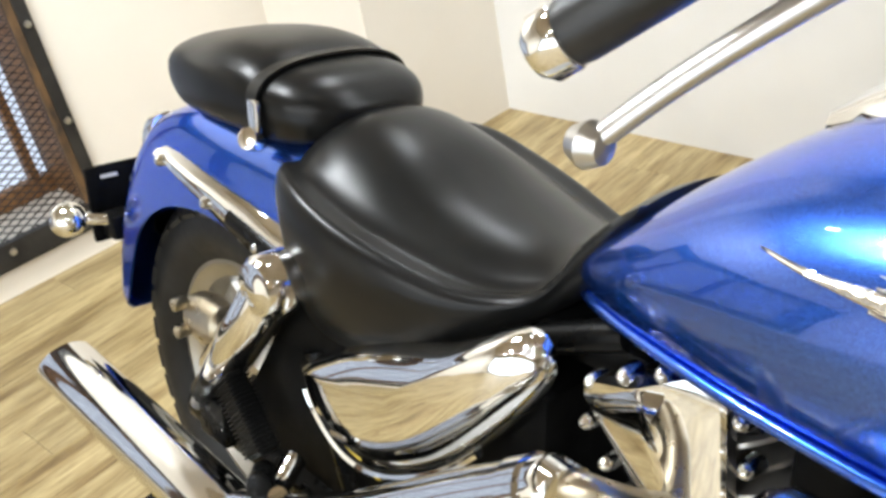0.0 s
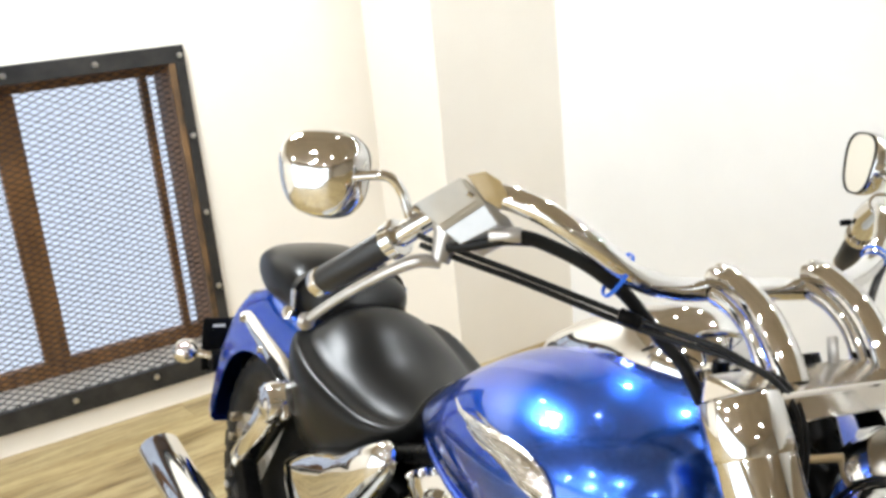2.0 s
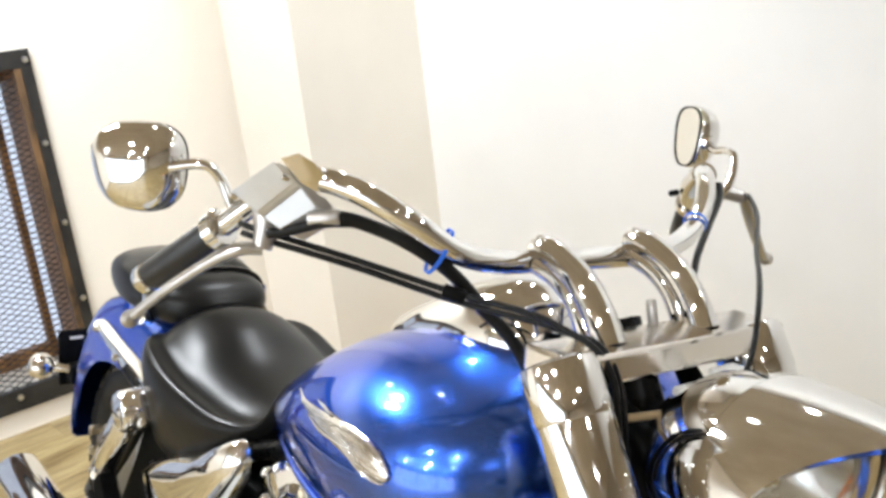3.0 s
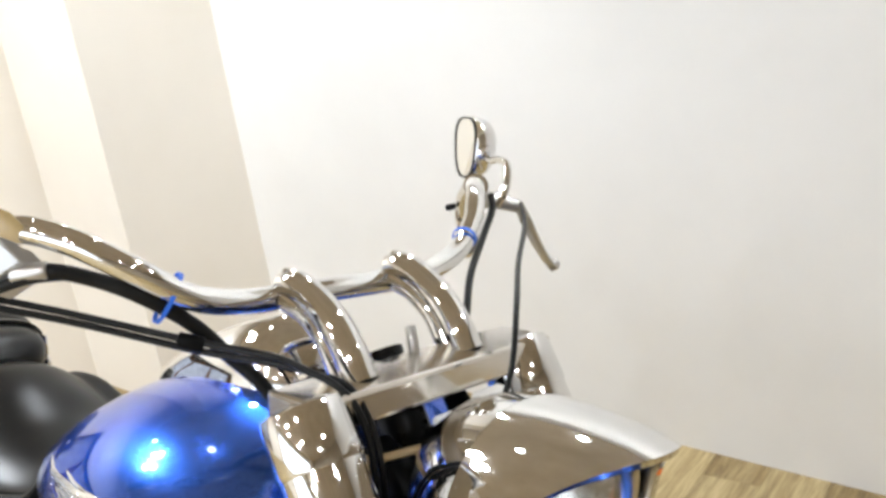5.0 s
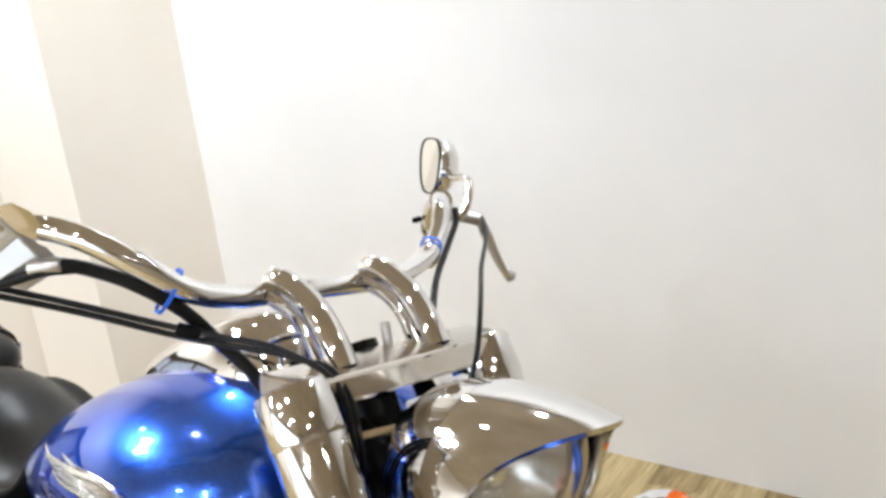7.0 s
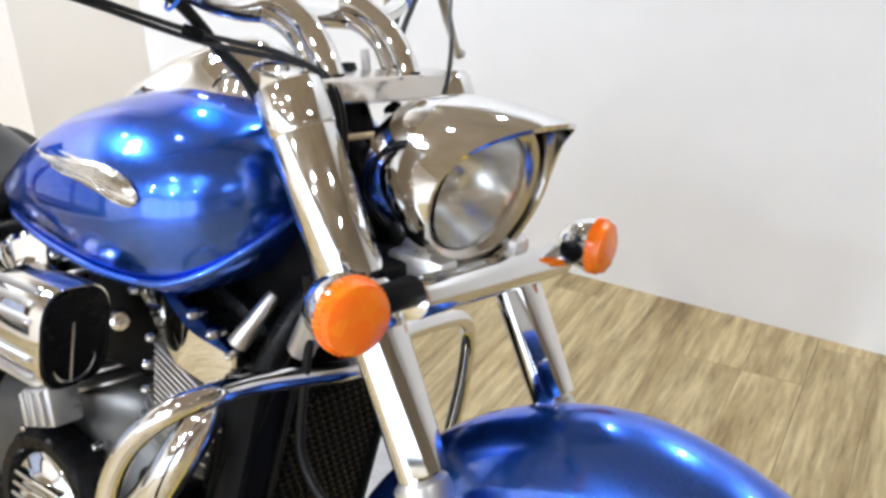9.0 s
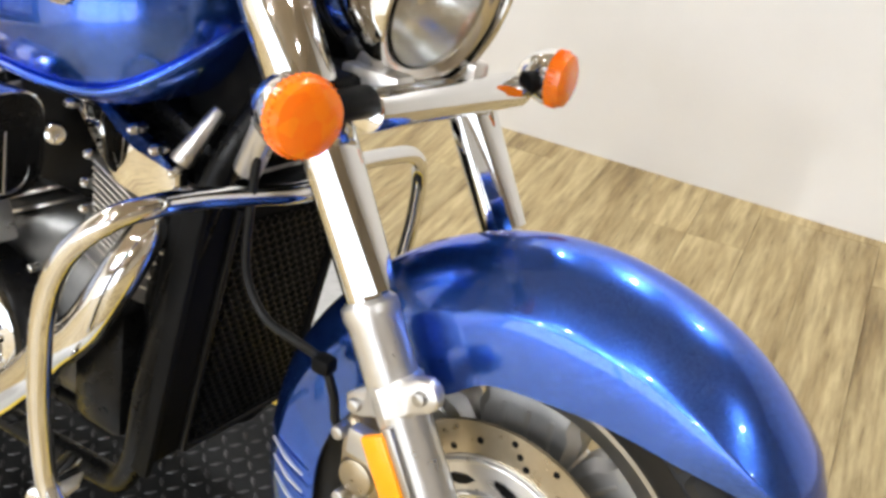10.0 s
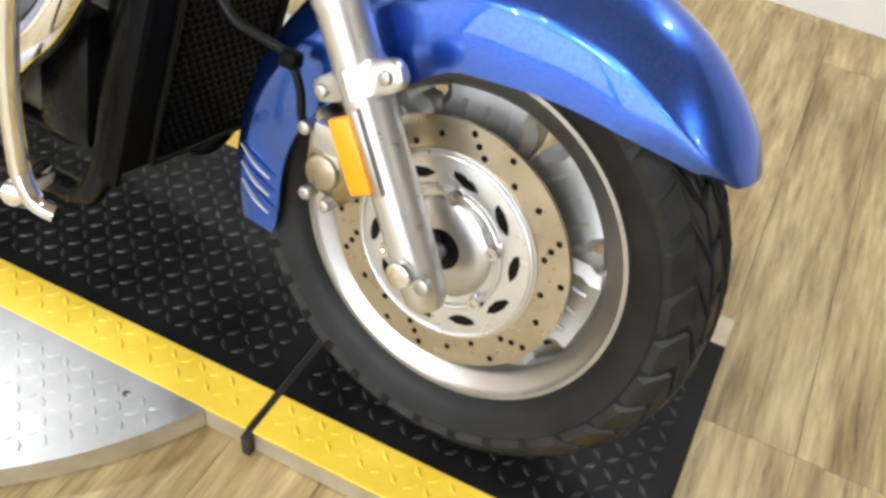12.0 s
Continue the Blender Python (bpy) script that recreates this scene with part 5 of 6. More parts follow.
        for u, h in ((-0.058, 0.046), (-0.02, 0.05), (0.02, 0.05), (far - 0.008, 0.046), (far + 0.012, 0.01), (-0.078, 0.01), (0.070, -0.028), (-0.070, -0.028), (0.060, -0.066), (-0.060, -0.066), (0.048, -0.10), (-0.048, -0.10)):
            p = tip + d * h + side * u + Vector((0, -0.132, 0))
            body("acorn_nut", spin([(-0.016, 0.0), (-0.013, 0.005), (-0.007, 0.0078), (0.0, 0.0085), (0.01, 0.0085)], p, (0, 1, 0), 12), CHROME, cyl)
        if name == "front_cylinder":
            for k in range(12):
                w = 0.052 - 0.0026 * k
                fin = boxed((-w, -0.150 + 0.001 * k, -0.0225 - 0.0092 * k), (w, -0.10, -0.0185 - 0.0092 * k), 0.0012)
                bmesh.ops.transform(fin, matrix=m, verts=fin.verts)
                body("side_fin", fin, ALLOY, cyl, "polished cooling fin", False)
        # likewise black: shade of the gap put into the colour
        rock = boxed((-0.062, -0.09, 0.04), (0.062, 0.09, 0.075), 0.016)
        bmesh.ops.transform(rock, matrix=m, verts=rock.verts)
        body("rocker_cover", rock, FRAME_BLACK, cyl, "rocker cover, coloured black for the dark gap under the tank")
        rail = bmesh.new()
        for k in range(5):
            p = m @ Vector((-0.05 + 0.025 * k, -0.112, 0.02))
            rod(p, p + Vector((0, -0.012, 0)), 0.006, seg=8, bm=rail)
        body("head_fin_stub", rail, ALLOY, cyl)
    # air cleaner with an open oval mouth
    def stadium(x, g, y=-0.230, z=0.652, h=0.068, w=0.050):
        x = x - 0.038
        ring = []
        for a in np.linspace(0, 2 * math.pi, 36, endpoint=False):
            u, v = math.cos(a), math.sin(a)
            uu, vv = math.copysign(abs(u) ** 0.62, u), math.copysign(abs(v) ** 0.62, v)
            ring.append(Vector((x + 0.25 * (v * h) * 0.3, y + uu * w * g, z + vv * h * g)))
        return ring
    air = body("air_cleaner", skin(bmesh.new(), [stadium(-0.078, 0.6), stadium(-0.070, 0.85), stadium(-0.055, 0.97), stadium(0.05, 1.0), stadium(0.056, 0.985), stadium(0.056, 0.95), stadium(0.0, 0.90)], caps=True), CHROME, None, "chrome ribbed air cleaner with an oval mouth")
    for k in range(6):
        a = radians(-52 + 21 * k)
        u, v = math.cos(a), math.sin(a)
        u, vv = abs(u) ** 0.62, math.copysign(abs(v) ** 0.62, v)
        pts = [(x - 0.038, -0.230 - u * 0.051 * g, 0.652 + vv * 0.069 * g) for x, g in ((-0.064, 0.93), (-0.052, 0.99), (-0.01, 1.0), (0.032, 1.0), (0.040, 0.97))]
        body("rib", tube(pts, [0.002, 0.0048, 0.0048, 0.0048, 0.002], 8, 4), ALLOY, air, "silver lengthwise rib")
    body("mouth_lining", skin(bmesh.new(), [stadium(0.0562, 0.955), stadium(0.0585, 0.95), stadium(0.0590, 0.92), stadium(0.0575, 0.86), stadium(0.004, 0.85), stadium(0.003, 0.2)], caps=True), FRAME_BLACK, air, "black mouth lining")
    for dz in (-0.03, 0.03):
        body("intake_ring", spin([(0.006, 0.0265), (0.012, 0.0290), (0.010, 0.0325), (-0.02, 0.030)], (0.004, -0.230, 0.652 + dz), (1, 0, 0), 28, closed=True), ALLOY, air, "bright metal intake ring")
    body("mouth_bar", rod((0.010, -0.233, 0.588), (0.018, -0.233, 0.716), 0.0045, seg=10), ALLOY, air, "upright bar in the mouth")
    body("air_knob", rod((0.010, -0.16, 0.660), (0.034, -0.178, 0.664), 0.013, bevel=0.004), CHROME, None, "round chrome choke knob")
    # headers and silencer
    fp = [(0.150, -0.10, 0.600), (0.172, -0.15, 0.585), (0.162, -0.188, 0.525), (0.122, -0.200, 0.450), (0.066, -0.203, 0.390), (0.01, -0.205, 0.325), (-0.10, -0.205, 0.235), (-0.28, -0.205, 0.20), (-0.5, -0.21, 0.22), (-0.72, -0.23, 0.27)]
    ex = body("exhaust", tube(fp, [0.022, 0.024, 0.026, 0.027, 0.028, 0.029, 0.030, 0.031, 0.033, 0.034], 20, 6), CHROME, None, "chrome exhaust with a slash-cut silencer")
    body("rear_header", tube([(-0.254, -0.2335, 0.640), (-0.258, -0.2337, 0.637), (-0.30, -0.235, 0.608), (-0.36, -0.236, 0.567), (-0.50, -0.238, 0.468), (-0.62, -0.242, 0.395), (-0.74, -0.25, 0.335)], [0.024, 0.027, 0.028, 0.029, 0.031, 0.033, 0.036], 20, 6), CHROME, ex, "chrome rear header shield")
    body("header_elbow", tube([(-0.262, -0.234, 0.640), (-0.236, -0.231, 0.646), (-0.212, -0.205, 0.632), (-0.202, -0.15, 0.600)], [0.013, 0.014, 0.014, 0.014], 16, 6), DISC_STEEL, ex, "satin header elbow")
    body("header_clamp", tube([(-0.270, -0.2345, 0.627), (-0.290, -0.2350, 0.6135)], [0.0315, 0.0315], 20, straight=True), CHROME, ex)
    rings = []
    for x, r, sh in ((-0.66, 0.034, 0), (-0.70, 0.039, 0), (-0.78, 0.044, 0), (-0.95, 0.0465, 0), (-1.15, 0.048, 0), (-1.27, 0.048, 0.45), (-1.290, 0.0475, 0.55), (-1.290, 0.0445, 0.55), (-1.23, 0.041, 0.4)):
        ring = []
        z0 = 0.315 + (-0.75 - x) * 0.03
        for a in np.linspace(0, 2 * math.pi, 32, endpoint=False):
            zz = r * math.sin(a)
            ring.append(Vector((x + sh * zz, -0.25 + r * math.cos(a), z0 + zz)))
        rings.append(ring)
    body("silencer", skin(bmesh.new(), rings), CHROME, ex, "chrome slash-cut silencer")
    body("silencer_bore", skin(bmesh.new(), [[Vector((-1.286 + 0.55 * 0.043 * math.sin(a) + dx, -0.25 + 0.0425 * math.cos(a), 0.333 + 0.0425 * math.sin(a))) for a in np.linspace(0, 2 * math.pi, 24, endpoint=False)] for dx in (0.02, 0.028)]), FRAME_BLACK, ex)
    body("silencer_stay", boxed((-0.93, -0.20, 0.35), (-0.86, -0.17, 0.42), 0.006), FRAME_BLACK, ex, "black silencer stay")


engine()


def chassis():
    fr = body("frame", tube([(0.30, 0, 0.86), (0.20, 0, 0.72), (-0.10, 0, 0.70), (-0.40, 0, 0.66), (-0.62, 0, 0.60)], [0.05, 0.045, 0.04, 0.04, 0.04], 16), FRAME_BLACK, None, "black enamelled steel frame")
    for s in (-1, 1):
        body("downtube", tube([(0.275, s * 0.03, 0.80), (0.235, s * 0.11, 0.66), (0.175, s * 0.135, 0.40), (0.13, s * 0.13, 0.20), (0.02, s * 0.12, 0.15), (-0.40, s * 0.13, 0.16), (-0.60, s * 0.14, 0.30), (-0.70, s * 0.145, 0.55)], 0.019, 14), FRAME_BLACK, fr)
        body("seat_rail", tube([(-0.30, s * 0.09, 0.70), (-0.50, s * 0.12, 0.635), (-0.70, s * 0.13, 0.62), (-0.90, s * 0.128, 0.66)], 0.016, 12), FRAME_BLACK, fr)
        body("swingarm", tube([(-0.50, s * 0.12, 0.32), (-0.75, s * 0.135, 0.33), (-1.04, s * 0.135, 0.325)], [0.035, 0.032, 0.03], 14), FRAME_BLACK, fr)
    # added black filler that blocks see-through gaps between the side covers
    body("inner_fill", boxed((-0.66, -0.125, 0.34), (-0.36, 0.125, 0.62), 0.02), PLASTIC, fr, "black filler box between the side covers")
    body("inner_guard", boxed((-0.80, -0.10, 0.36), (-0.66, 0.10, 0.66), 0.02), PLASTIC, fr)
    body("intake_box", boxed((-0.14, -0.11, 0.55), (0.02, 0.11, 0.70), 0.02), PLASTIC, fr, "black carburettor box")
    body("neck_shroud", boxed((0.13, -0.07, 0.70), (0.30, 0.07, 0.86), 0.02), PLASTIC, fr)
    # added black filler under the tank, against see-through gaps
    body("under_tank_fill", boxed((-0.34, -0.085, 0.685), (0.12, 0.085, 0.735), 0.015), PLASTIC, fr)
    for s in (-1, 1):
        body("coil_cover", rod((0.222, s * 0.10, 0.738), (0.200, s * 0.138, 0.672), 0.009, 0.014, bevel=0.004), ALLOY, fr, "satin coil cover")
    body("neck_strut", rod((0.27, -0.10, 0.68), (0.33, -0.12, 0.80), 0.017), SATIN, fr)
    # chrome side cover
    for s in (-1, 1):
        out = [(-0.715, 0.535), (-0.60, 0.600), (-0.46, 0.655), (-0.365, 0.705), (-0.335, 0.695), (-0.335, 0.660), (-0.38, 0.595), (-0.45, 0.52), (-0.53, 0.465), (-0.60, 0.440), (-0.655, 0.45), (-0.70, 0.49)]
        out = [(p.x, p.y) for p in smooth_path([(*o, 0) for o in out + out[:1]], 4)[:-1]]
        cx, cz = -0.53, 0.575
        rings = []
        for yy, g in ((0.148, 1.0), (0.154, 1.0), (0.162, 0.985), (0.172, 0.93), (0.184, 0.78), (0.190, 0.5), (0.191, 0.12)):
            rings.append([Vector((cx + (x - cx) * g, s * yy, cz + (z - cz) * g)) for x, z in out])
        body("side_cover", skin(bmesh.new(), rings), CHROME, None, "chrome teardrop side cover", angle=60)
        lip = [Vector((x, s * 0.163, z)) for x, z in out]
        body("cover_trim", tube(lip[26:46], 0.006, 8, 2), CHROME, fr, "beaded chrome trim")
    # shocks
    for s in (-1, 1):
        sh = body("shock_absorber", rod((-0.725, s * 0.185, 0.635), (-0.865, s * 0.188, 0.475), 0.032, seg=24, bevel=0.004), CHROME, None, "chrome-shrouded rear shock absorber")
        body("shock_cap", spin([(-0.030, 0.0), (-0.030, 0.014), (-0.027, 0.020), (-0.026, 0.032), (-0.018, 0.038), (0.02, 0.038)], (-0.715, s * 0.19, 0.645), (0, s * -1.0, 0) if s > 0 else (0, 1, 0), 28), CHROME, sh, "round chrome shock mount cap")
        a, b = Vector((-0.86, s * 0.188, 0.48)), Vector((-0.945, s * 0.19, 0.385))
        body("shock_sleeve", rod(a, a.lerp(b, 0.7), 0.022, seg=20, bevel=0.003), FRAME_BLACK, sh, "black lower shock sleeve")
        body("shock_rod", rod(a, b, 0.012), ALLOY, sh)
    # ribbed regulator beside the shock
    m = Matrix.Translation((-0.782, -0.205, 0.447)) @ Matrix.Rotation(radians(-40), 4, "Y")
    reg = boxed((-0.022, -0.014, -0.055), (0.022, 0.014, 0.055), 0.004)
    bmesh.ops.transform(reg, matrix=m, verts=reg.verts)
    reg = body("regulator", reg, PLASTIC, None, "black finned regulator", False)
    for k in range(18):
        fin = boxed((-0.024, -0.018, -0.050 + k * 0.0058), (0.024, 0.016, -0.0475 + k * 0.0058), 0.0006)
        bmesh.ops.transform(fin, matrix=m, verts=fin.verts)
        body("fin", fin, PLASTIC, reg, "", False)
    body("peg_bracket", tube([(-0.72, -0.18, 0.40), (-0.70, -0.22, 0.385), (-0.665, -0.24, 0.405)], [0.016, 0.014, 0.012], 12), CHROME, None, "chrome passenger peg bracket")
    body("passenger_peg", rod((-0.735, -0.215, 0.392), (-0.70, -0.245, 0.40), 0.016, bevel=0.004), FRAME_BLACK, None, "black folded passenger peg")
    body("brake_rod", rod((-0.62, -0.215, 0.37), (-0.42, -0.215, 0.33), 0.006, seg=10), ALLOY, None, "rear brake rod")
    body("rear_caliper", skin(bmesh.new(), [egg(x, -0.115, 0.46, ry, rz, 16) for x, ry, rz in ((-1.07, 0.018, 0.02), (-1.06, 0.028, 0.035), (-1.02, 0.03, 0.042), (-0.985, 0.028, 0.035), (-0.975, 0.018, 0.02))]), DISC_STEEL, None, "brassy silver rear brake caliper")
    for z in (0.44, 0.485):
        body("caliper_pin", rod((-1.06, -0.135, z), (-1.06, -0.158, z), 0.010, bevel=0.003), DISC_STEEL, None, "caliper pin")
    # guessed black plate, outlined to fit the camera's view; hides the wheel
    plate = [(-0.885, 0.40), (-0.80, 0.52), (-0.745, 0.615), (-0.66, 0.625), (-0.60, 0.52), (-0.56, 0.40), (-0.58, 0.30), (-0.70, 0.27), (-0.84, 0.30)]
    body("black_side_plate", skin(bmesh.new(), [[Vector((x, yy, z)) for x, z in plate] for yy in (-0.150, -0.142)]), PLASTIC, fr, "plain black plastic plate that hides the wheel beside the shock", False)
    # chrome fender rail
    for s in (-1, 1):
        pts = [(-1.095, 0.708, 0.007), (-1.06, 0.699, 0.014), (-0.95, 0.672, 0.024), (-0.87, 0.654, 0.032), (-0.80, 0.640, 0.034), (-0.74, 0.632, 0.024)]
        rings = []
        for x, z, h in pts:
            rings.append([Vector((x, s * yy, z + v * h)) for yy, v in ((0.118, 1), (0.133, 0.85), (0.140, 0), (0.133, -0.85), (0.118, -1), (0.112, 0))])
        rail = body("fender_rail", skin(bmesh.new(), rings), CHROME, None, "chrome fender rail", angle=60)
        for x, z in ((-1.075, 0.702), (-0.955, 0.669), (-0.83, 0.64)):
            body("rail_bolt", spin([(-0.008, 0.0), (-0.006, 0.006), (0.0, 0.009), (0.006, 0.0095)], (x, s * 0.140, z), (0, -s, 0) if s < 0 else (0, -1, 0), 14), CHROME, rail)
    # tail: number plate bracket, rear indicators
    tail = body("plate_bracket", boxed((-1.418, -0.125, 0.475), (-1.404, 0.125, 0.612), 0.006), PLASTIC, None, "black number plate bracket")
    body("bracket_arm", boxed((-1.405, -0.045, 0.49), (-1.33, 0.045, 0.53), 0.006), PLASTIC, tail)
    body("plate_slot", boxed((-1.4045, -0.10, 0.590), (-1.4025, -0.07, 0.596)), WHITE_PLASTIC, tail)
    body("tail_lamp", spin([(-0.04, 0.0), (-0.035, 0.03), (-0.02, 0.042), (0.0, 0.047), (0.02, 0.04)], (-1.325, 0, 0.66), (1, 0, 0.5), 28), CHROME, None, "chrome tail lamp shell")
    for s in (-1, 1):
        body("indicator_stalk", rod((-1.36, s * 0.06, 0.515), (-1.395, s * 0.14, 0.53), 0.011, bevel=0.002), CHROME, tail, "chrome stalk")
        body("stalk_block", boxed((-1.40, s * 0.09 - 0.022, 0.49), (-1.35, s * 0.09 + 0.022, 0.535), 0.006), PLASTIC, tail)
        c = (-1.398, s * 0.168, 0.533)
        g = body("rear_indicator", spin([(0.032, 0.0), (0.03, 0.012), (0.018, 0.024), (0.0, 0.031), (-0.004, 0.0315)], c, (1, 0, 0), 28), CHROME, None, "rear indicator in a chrome cup")
        body("indicator_lens", spin([(-0.022, 0.0), (-0.02, 0.016), (-0.013, 0.026), (-0.004, 0.0305)], c, (1, 0, 0), 28), CREAM_LENS, g, "pale lens")
    # radiator
    rad = boxed((-0.022, -0.145, -0.205), (0.022, 0.145, 0.205), 0.008)
    m = Matrix.Translation((0.185, 0, 0.43)) @ Matrix.Rotation(radians(10), 4, "Y")
    bmesh.ops.transform(rad, matrix=m, verts=rad.verts)
    r = body("radiator", rad, RADIATOR, None, "black radiator with a honeycomb grille")
    bm = bmesh.new()
    for i in range(13):
        for j in range(27):
            y, z = -0.066 + i * 0.0150 + (0.0075 if j % 2 else 0), -0.178 + j * 0.0130
            rings = [[bm.verts.new((0.0225 + dx, y + rr * math.cos(math.pi / 3 * q + math.pi / 6), z + rr * math.sin(math.pi / 3 * q + math.pi / 6))) for q in range(6)] for rr, dx in ((0.0087, 0.006), (0.0071, 0.006), (0.0071, 0.0))]
            for lo, hi in zip(rings, rings[1:]):
                for q in range(6):
                    bm.faces.new((lo[q], lo[(q + 1) % 6], hi[(q + 1) % 6], hi[q]))
    bmesh.ops.transform(bm, matrix=m, verts=bm.verts)
    me = bpy.data.meshes.new("grille")
    bm.to_mesh(me)
    bm.free()
    me.materials.append(GRILLE)
    g = new("grille", me)
    g.parent = r
    tagged(g, "black honeycomb grille", "", "", "stuff")
    for y in (-0.148, 0.138):
        bar = boxed((0.0, y, -0.21), (0.032, y + 0.012, 0.21), 0.003)
        bmesh.ops.transform(bar, matrix=m, verts=bar.verts)
        body("radiator_frame", bar, RADIATOR, r, "black radiator side rail")
    rim = tube([m @ Vector(p) for p in ((0.027, -0.080, 0.195), (0.027, -0.080, -0.165), (0.027, -0.072, -0.188), (0.027, -0.050, -0.196), (0.027, 0.138, -0.196))], 0.0055, 10, 4)
    body("grille_frame", rim, GRILLE, r, "black rounded grille frame")
    # guessed frame cradle in front of the crankcase, black to darken it
    for y in (-0.095, 0.095):
        body("down_tube", tube([(0.150, y * 0.7, 0.640), (0.140, y, 0.520), (0.122, y, 0.330), (0.105, y, 0.262), (0.055, y, 0.232), (-0.10, y, 0.225)], 0.017, 14, 6), FRAME_BLACK, None, "black frame down tube")
    # added block, no known part; makes the crankcase front read black
    body("dark_filler_block", boxed((0.030, -0.150, 0.250), (0.130, 0.150, 0.450), 0.018), FRAME_BLACK, None, "added black block that darkens the crankcase front")
    # engine guard
    right = [(0.30, -0.04, 0.648), (0.285, -0.10, 0.652), (0.275, -0.18, 0.662), (0.276, -0.245, 0.668), (0.258, -0.285, 0.655), (0.215, -0.302, 0.605), (0.184, -0.304, 0.53), (0.174, -0.303, 0.42), (0.180, -0.300, 0.32), (0.190, -0.298, 0.285), (0.203, -0.293, 0.266), (0.226, -0.284, 0.258)]
    left = [(0.30, 0.04, 0.648), (0.262, 0.12, 0.643), (0.256, 0.22, 0.636), (0.250, 0.29, 0.622), (0.243, 0.33, 0.582), (0.238, 0.34, 0.50), (0.225, 0.335, 0.38), (0.215, 0.32, 0.30), (0.21, 0.26, 0.26), (0.19, 0.13, 0.19)]
    body("engine_guard", tube(list(reversed(right)) + left, 0.0132, 18, 6), CHROME, None, "chrome engine guard bar")
    body("front_peg", rod((0.10, -0.20, 0.235), (0.145, -0.285, 0.245), 0.017, bevel=0.005), CHROME, None, "chrome front foot peg")
    body("peg_plate", skin(bmesh.new(), [[Vector((x, y, z + dz)) for x, y, z in ((0.13, -0.26, 0.235), (0.17, -0.29, 0.245), (0.19, -0.26, 0.275), (0.16, -0.23, 0.26))] for dz in (0, 0.006)]), ALLOY, None, "small alloy heel plate", False)


chassis()


def front_details():
    # brake caliper and hose
    cal = front("brake_caliper", skin(bmesh.new(), [egg(x, -0.085, z, ry, rz, 16, 3) for x, z, ry, rz in ((0.455, 0.40, 0.012, 0.03), (0.462, 0.398, 0.026, 0.048), (0.485, 0.388, 0.032, 0.055), (0.51, 0.37, 0.03, 0.045), (0.522, 0.36, 0.018, 0.025))]), DISC_STEEL, None, "brassy silver front brake caliper")
    front("caliper_piston", spin([(-0.008, 0.0), (-0.008, 0.018), (-0.006, 0.023), (0.0, 0.026)], (0.489, -0.112, 0.372), (0, 1, 0), 24), DISC_STEEL, cal, "round piston boss")
    for x, z in ((0.462, 0.425), (0.475, 0.34), (0.505, 0.335)):
        front("caliper_bolt", rod((x, -0.105, z), (x, -0.128, z), 0.009, bevel=0.003, seg=12), ALLOY, cal)
    front("caliper_bracket", boxed((0.475, -0.125, 0.405), (0.56, -0.105, 0.44), 0.004), SATIN, cal)
    front("brake_hose", tube([(0.30, -0.13, 0.79), (0.297, -0.115, 0.72), (0.292, -0.115, 0.64), (0.295, -0.115, 0.56), (0.33, -0.115, 0.515), (0.385, -0.115, 0.505), (0.425, -0.12, 0.500), (0.445, -0.118, 0.465), (0.447, -0.112, 0.43), (0.458, -0.105, 0.41)], 0.0058, 12, 8), CABLE, None, "black front brake hose")
    front("hose_clip", boxed((0.414, -0.129, 0.487), (0.439, -0.107, 0.508), 0.005), PLASTIC, None, "black hose clip")
    # raised bright strips that stand in for three reflected streaks on the fender
    for k in range(3):
        front("reflection_strip", tube([(0.338 + 0.004 * k, -0.0885, 0.337 - 0.026 * k), (0.368 + 0.003 * k, -0.0945, 0.322 - 0.026 * k), (0.396 + 0.002 * k, -0.0955, 0.312 - 0.026 * k)], [0.0015, 0.0028, 0.0015], 8, 4), ALLOY, None, "thin bright strip for a reflected streak on the fender")
    # cables and ties
    def cable(pts, r):
        front("control_cable", tube(pts, r, 12, 8), CABLE, None, "black control cable")
    cable([(-0.01, -0.328, 1.092), (0.012, -0.318, 1.088), (0.066, -0.25, 1.066), (0.147, -0.17, 1.038), (0.218, -0.132, 1.029), (0.256, -0.126, 1.023), (0.284, -0.114, 1.011), (0.3, -0.104, 0.988), (0.304, -0.094, 0.945), (0.296, -0.08, 0.88)], 0.0034)
    cable([(0.0, -0.33, 1.084), (0.018, -0.318, 1.08), (0.072, -0.248, 1.058), (0.15, -0.167, 1.029), (0.22, -0.124, 1.02), (0.258, -0.116, 1.017), (0.284, -0.104, 1.01), (0.3005, -0.094, 0.98), (0.303, -0.084, 0.935), (0.292, -0.07, 0.87)], 0.0034)
    cable([(0.07, -0.292, 1.106), (0.093, -0.268, 1.109), (0.108, -0.242, 1.101), (0.126, -0.218, 1.089), (0.141, -0.19, 1.07), (0.143, -0.162, 1.048), (0.15, -0.136, 1.019), (0.17, -0.114, 0.99), (0.19, -0.09, 0.94)], 0.0072)
    cable([(0.036, -0.318, 1.088), (0.06, -0.304, 1.095), (0.082, -0.284, 1.104), (0.1, -0.258, 1.106)], 0.0055)
    cable([(0.064, 0.395, 1.108), (0.11, 0.34, 1.112), (0.173, 0.27, 1.1), (0.25, 0.165, 1.078), (0.31, 0.09, 1.055), (0.335, 0.055, 1.012), (0.345, 0.03, 0.98), (0.335, 0.01, 0.92)], 0.0030)
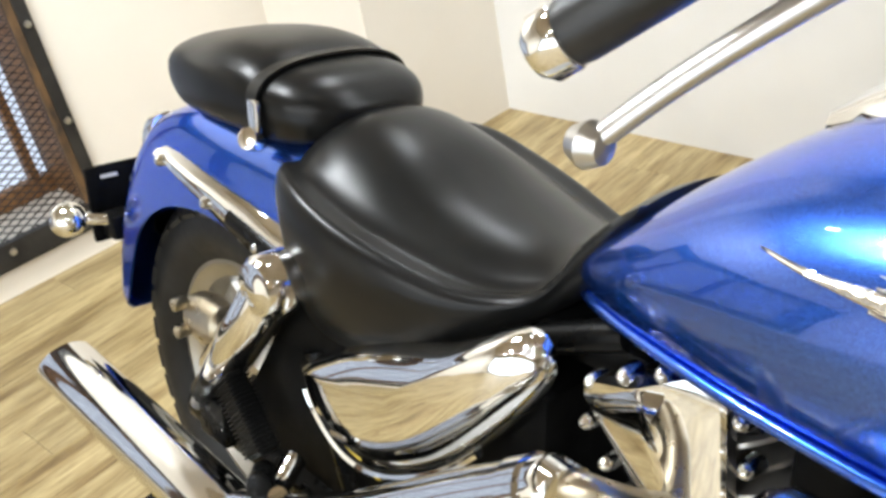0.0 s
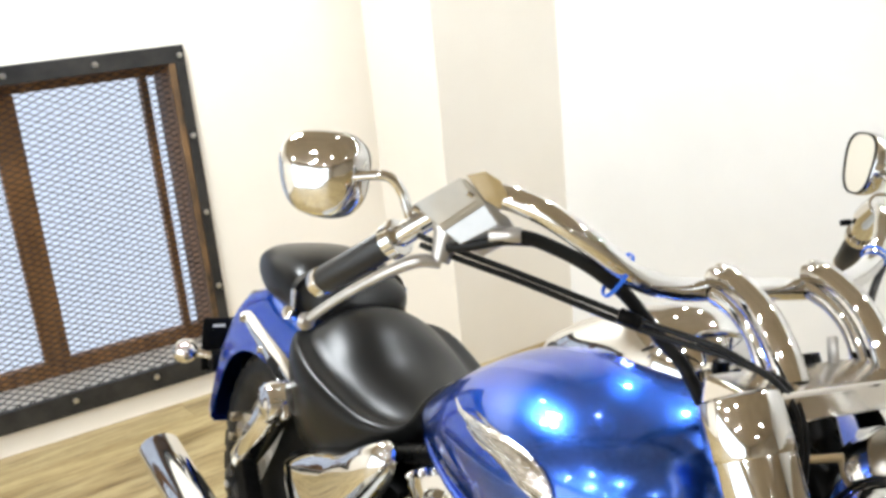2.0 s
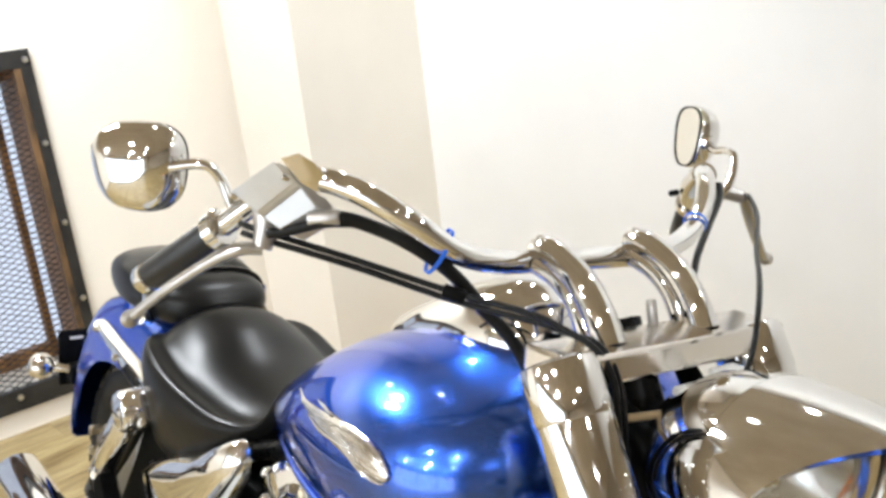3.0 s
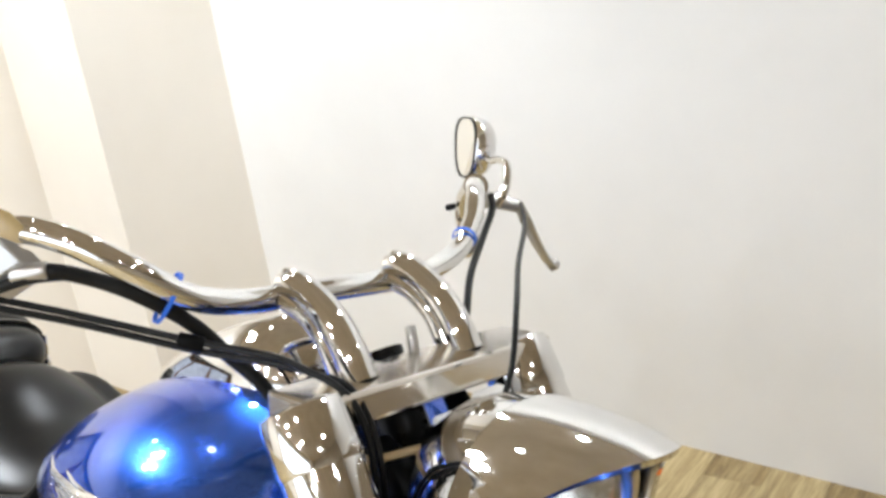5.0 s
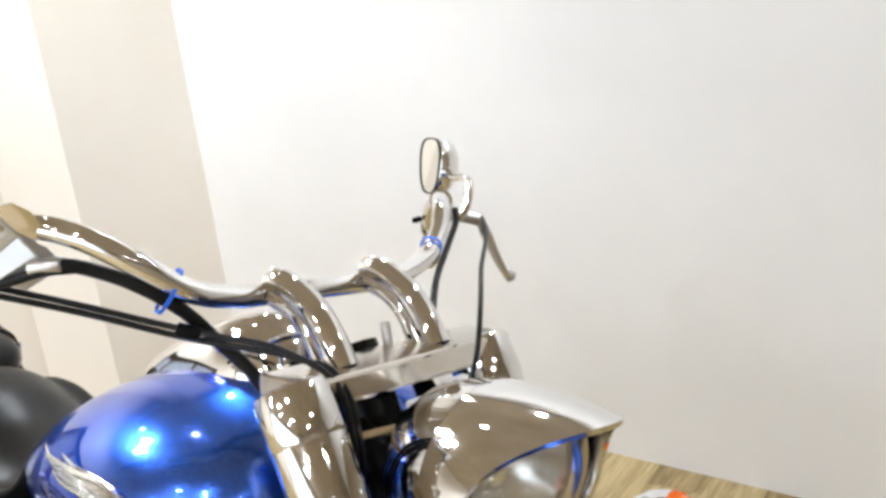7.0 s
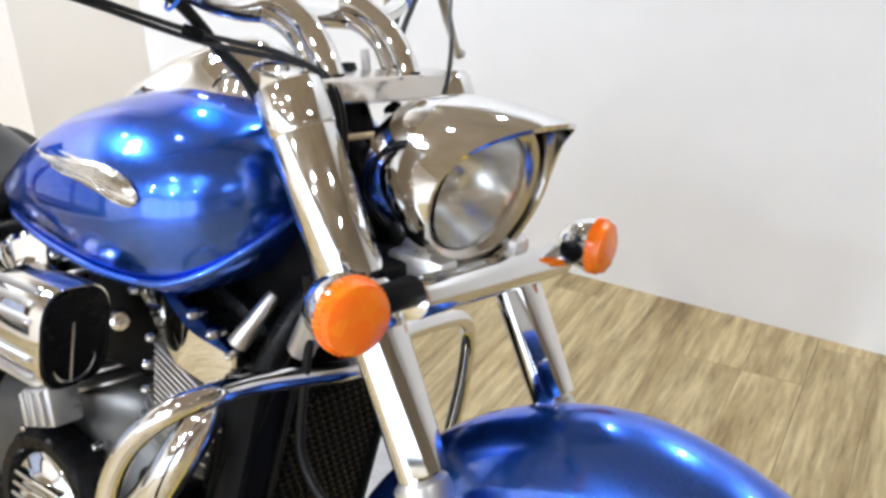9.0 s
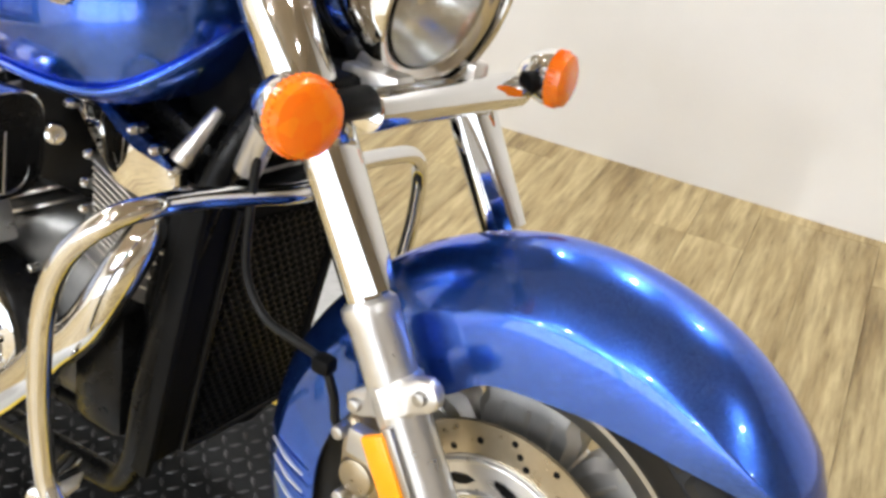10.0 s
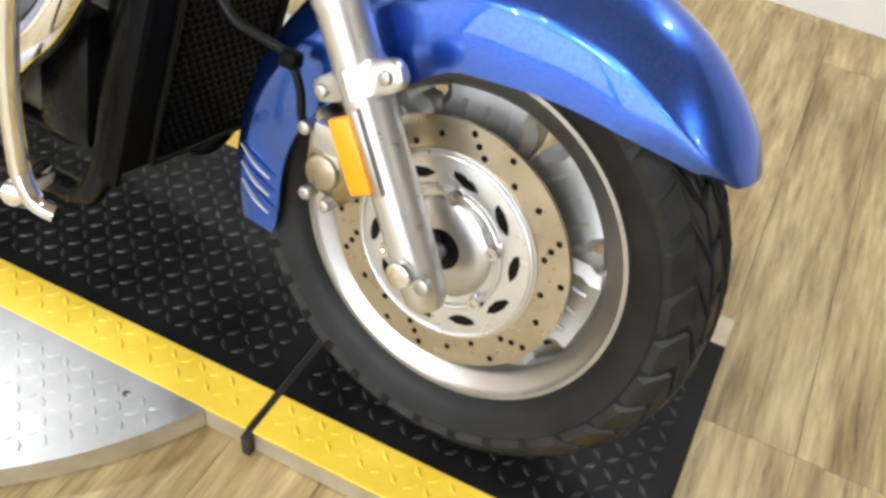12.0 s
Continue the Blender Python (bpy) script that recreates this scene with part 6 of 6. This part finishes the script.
    cable([(0.07, 0.325, 1.125), (0.085, 0.31, 1.108), (0.098, 0.278, 1.078), (0.12, 0.23, 1.038), (0.15, 0.19, 1.0), (0.178, 0.155, 0.968), (0.21, 0.11, 0.93)], 0.0046)
    front("cable_joint", rod((0.139, -0.180, 1.040), (0.155, -0.163, 1.034), 0.0075, bevel=0.002, seg=14), PLASTIC, None, "black cable guide")
    front("cable_adjuster", rod((0.070, -0.293, 1.106), (0.092, -0.270, 1.110), 0.0088, seg=12, bevel=0.002), ALLOY, None, "zinc cable adjuster")
    for c, d, ru, rw in (((0.141, -0.188, 1.080), (-0.24, -0.82, 0.53), 0.0238, 0.0142), ((0.127, 0.212, 1.087), (-0.35, 0.75, 0.50), 0.0138, 0.0138)):
        d = Vector(d).normalized()
        u = d.cross(Vector((1, 0, 0))).normalized()
        w = d.cross(u)
        pts = [[Vector(c) + u * (ru + k) * math.cos(a) + w * (rw + k) * math.sin(a) + d * h for k, h in ((0, -0.002), (0.0012, -0.002), (0.0012, 0.002), (0, 0.002))] for a in np.linspace(0, 2 * math.pi, 28, endpoint=False)]
        front("cable_tie", skin(bmesh.new(), pts, closed=True), BLUE_TIE, None, "blue nylon cable tie", angle=60)
    # plugs and bracket behind the headlight
    front("wiring_plug", boxed((0.30, -0.02, 0.93), (0.325, 0.02, 0.965), 0.004), WHITE_PLASTIC, None, "white wiring plug")
    front("wiring_plug", boxed((0.298, 0.035, 0.945), (0.318, 0.075, 0.975), 0.004), WHITE_PLASTIC, None, "white wiring plug")
    front("loom", tube([(0.255, -0.05, 0.93), (0.30, -0.045, 0.90), (0.325, -0.04, 0.84), (0.31, -0.03, 0.76)], [0.018, 0.024, 0.026, 0.022], 12), PLASTIC, None, "black wiring loom")
    front("loom", tube([(0.25, 0.06, 0.96), (0.29, 0.05, 0.92), (0.32, 0.04, 0.85)], [0.012, 0.016, 0.018], 12), PLASTIC, None, "black wiring loom")
    front("wire_bracket", tube([(0.255, -0.105, 0.975), (0.272, -0.098, 0.950), (0.285, -0.085, 0.938), (0.31, -0.04, 0.943)], 0.0042, 8, 5), TAN, None, "thin brass-coloured wire bracket")
    front("ignition_knob", rod((0.238, 0.020, 1.004), (0.228, 0.024, 1.030), 0.0055, seg=12, bevel=0.002), ALLOY, None, "small alloy ignition knob")
    # seat-nose bracket
    body("seat_bracket", boxed((-0.40, -0.10, 0.655), (-0.27, 0.10, 0.69), 0.01), PLASTIC, None, "black seat bracket")


front_details()


# ---- floor ----
setting("floor_base", boxed((-2.8, -4.4, -0.12), (4.4, 2.5, -0.006)), GROUT, "dark joint bed under the planks", "floor")


def floor():
    fl = tagged(new("floor"), "wood-look vinyl plank floor, worn oak colour", "floor", "", "structure")
    width, length = 0.152, 1.22
    rng = random.Random(4)
    shapes = {}

    def plank(w, l):
        key = (round(w, 3), round(l, 3))
        if key not in shapes:
            bm = box(bmesh.new(), (0.0004, 0.0004, -0.006), (w - 0.0004, l - 0.0004, 0), 0.0006, seg=1)
            me = bpy.data.meshes.new("plank")
            bm.to_mesh(me)
            bm.free()
            me.materials.append(PLANK)
            shapes[key] = me
        return shapes[key]

    turn = Matrix.Rotation(radians(4.0), 4, "Z")
    lo, hi = (-2.49, -4.2), (4.2, 2.32)

    def trimmed(m, w, l):
        """A plank cut off where it meets the walls."""
        bm = box(bmesh.new(), (0.0004, 0.0004, -0.006), (w - 0.0004, l - 0.0004, 0), 0.0006, seg=1)
        for k, sign, edge in ((0, -1, lo[0]), (0, 1, hi[0]), (1, -1, lo[1]), (1, 1, hi[1])):
            way = Vector((sign, 0, 0) if k == 0 else (0, sign, 0))
            back = m.inverted()
            bmesh.ops.bisect_plane(bm, geom=bm.verts[:] + bm.edges[:] + bm.faces[:], plane_co=back @ (way * sign * edge), plane_no=back.to_3x3() @ way, clear_outer=True)
        if not bm.faces:
            bm.free()
            return None
        me = bpy.data.meshes.new("plank")
        bm.to_mesh(me)
        bm.free()
        me.materials.append(PLANK)
        return me

    for i in range(-22, 34):
        y = -4.9 - rng.choice((0.0, 0.2, 0.4, 0.6, 0.8, 1.0))
        while y < 3.0:
            m = turn @ Matrix.Translation((i * width, y, 0))
            ends = [m @ Vector((u, v, 0)) for u in (0, width) for v in (0, length)]
            y += length
            if all(lo[0] <= p.x <= hi[0] and lo[1] <= p.y <= hi[1] for p in ends):
                me = plank(width, length)
            else:
                me = trimmed(m, width, length)
            if me is None:
                continue
            ob = new("plank", me)
            ob.matrix_world = m
            ob.parent = fl


floor()
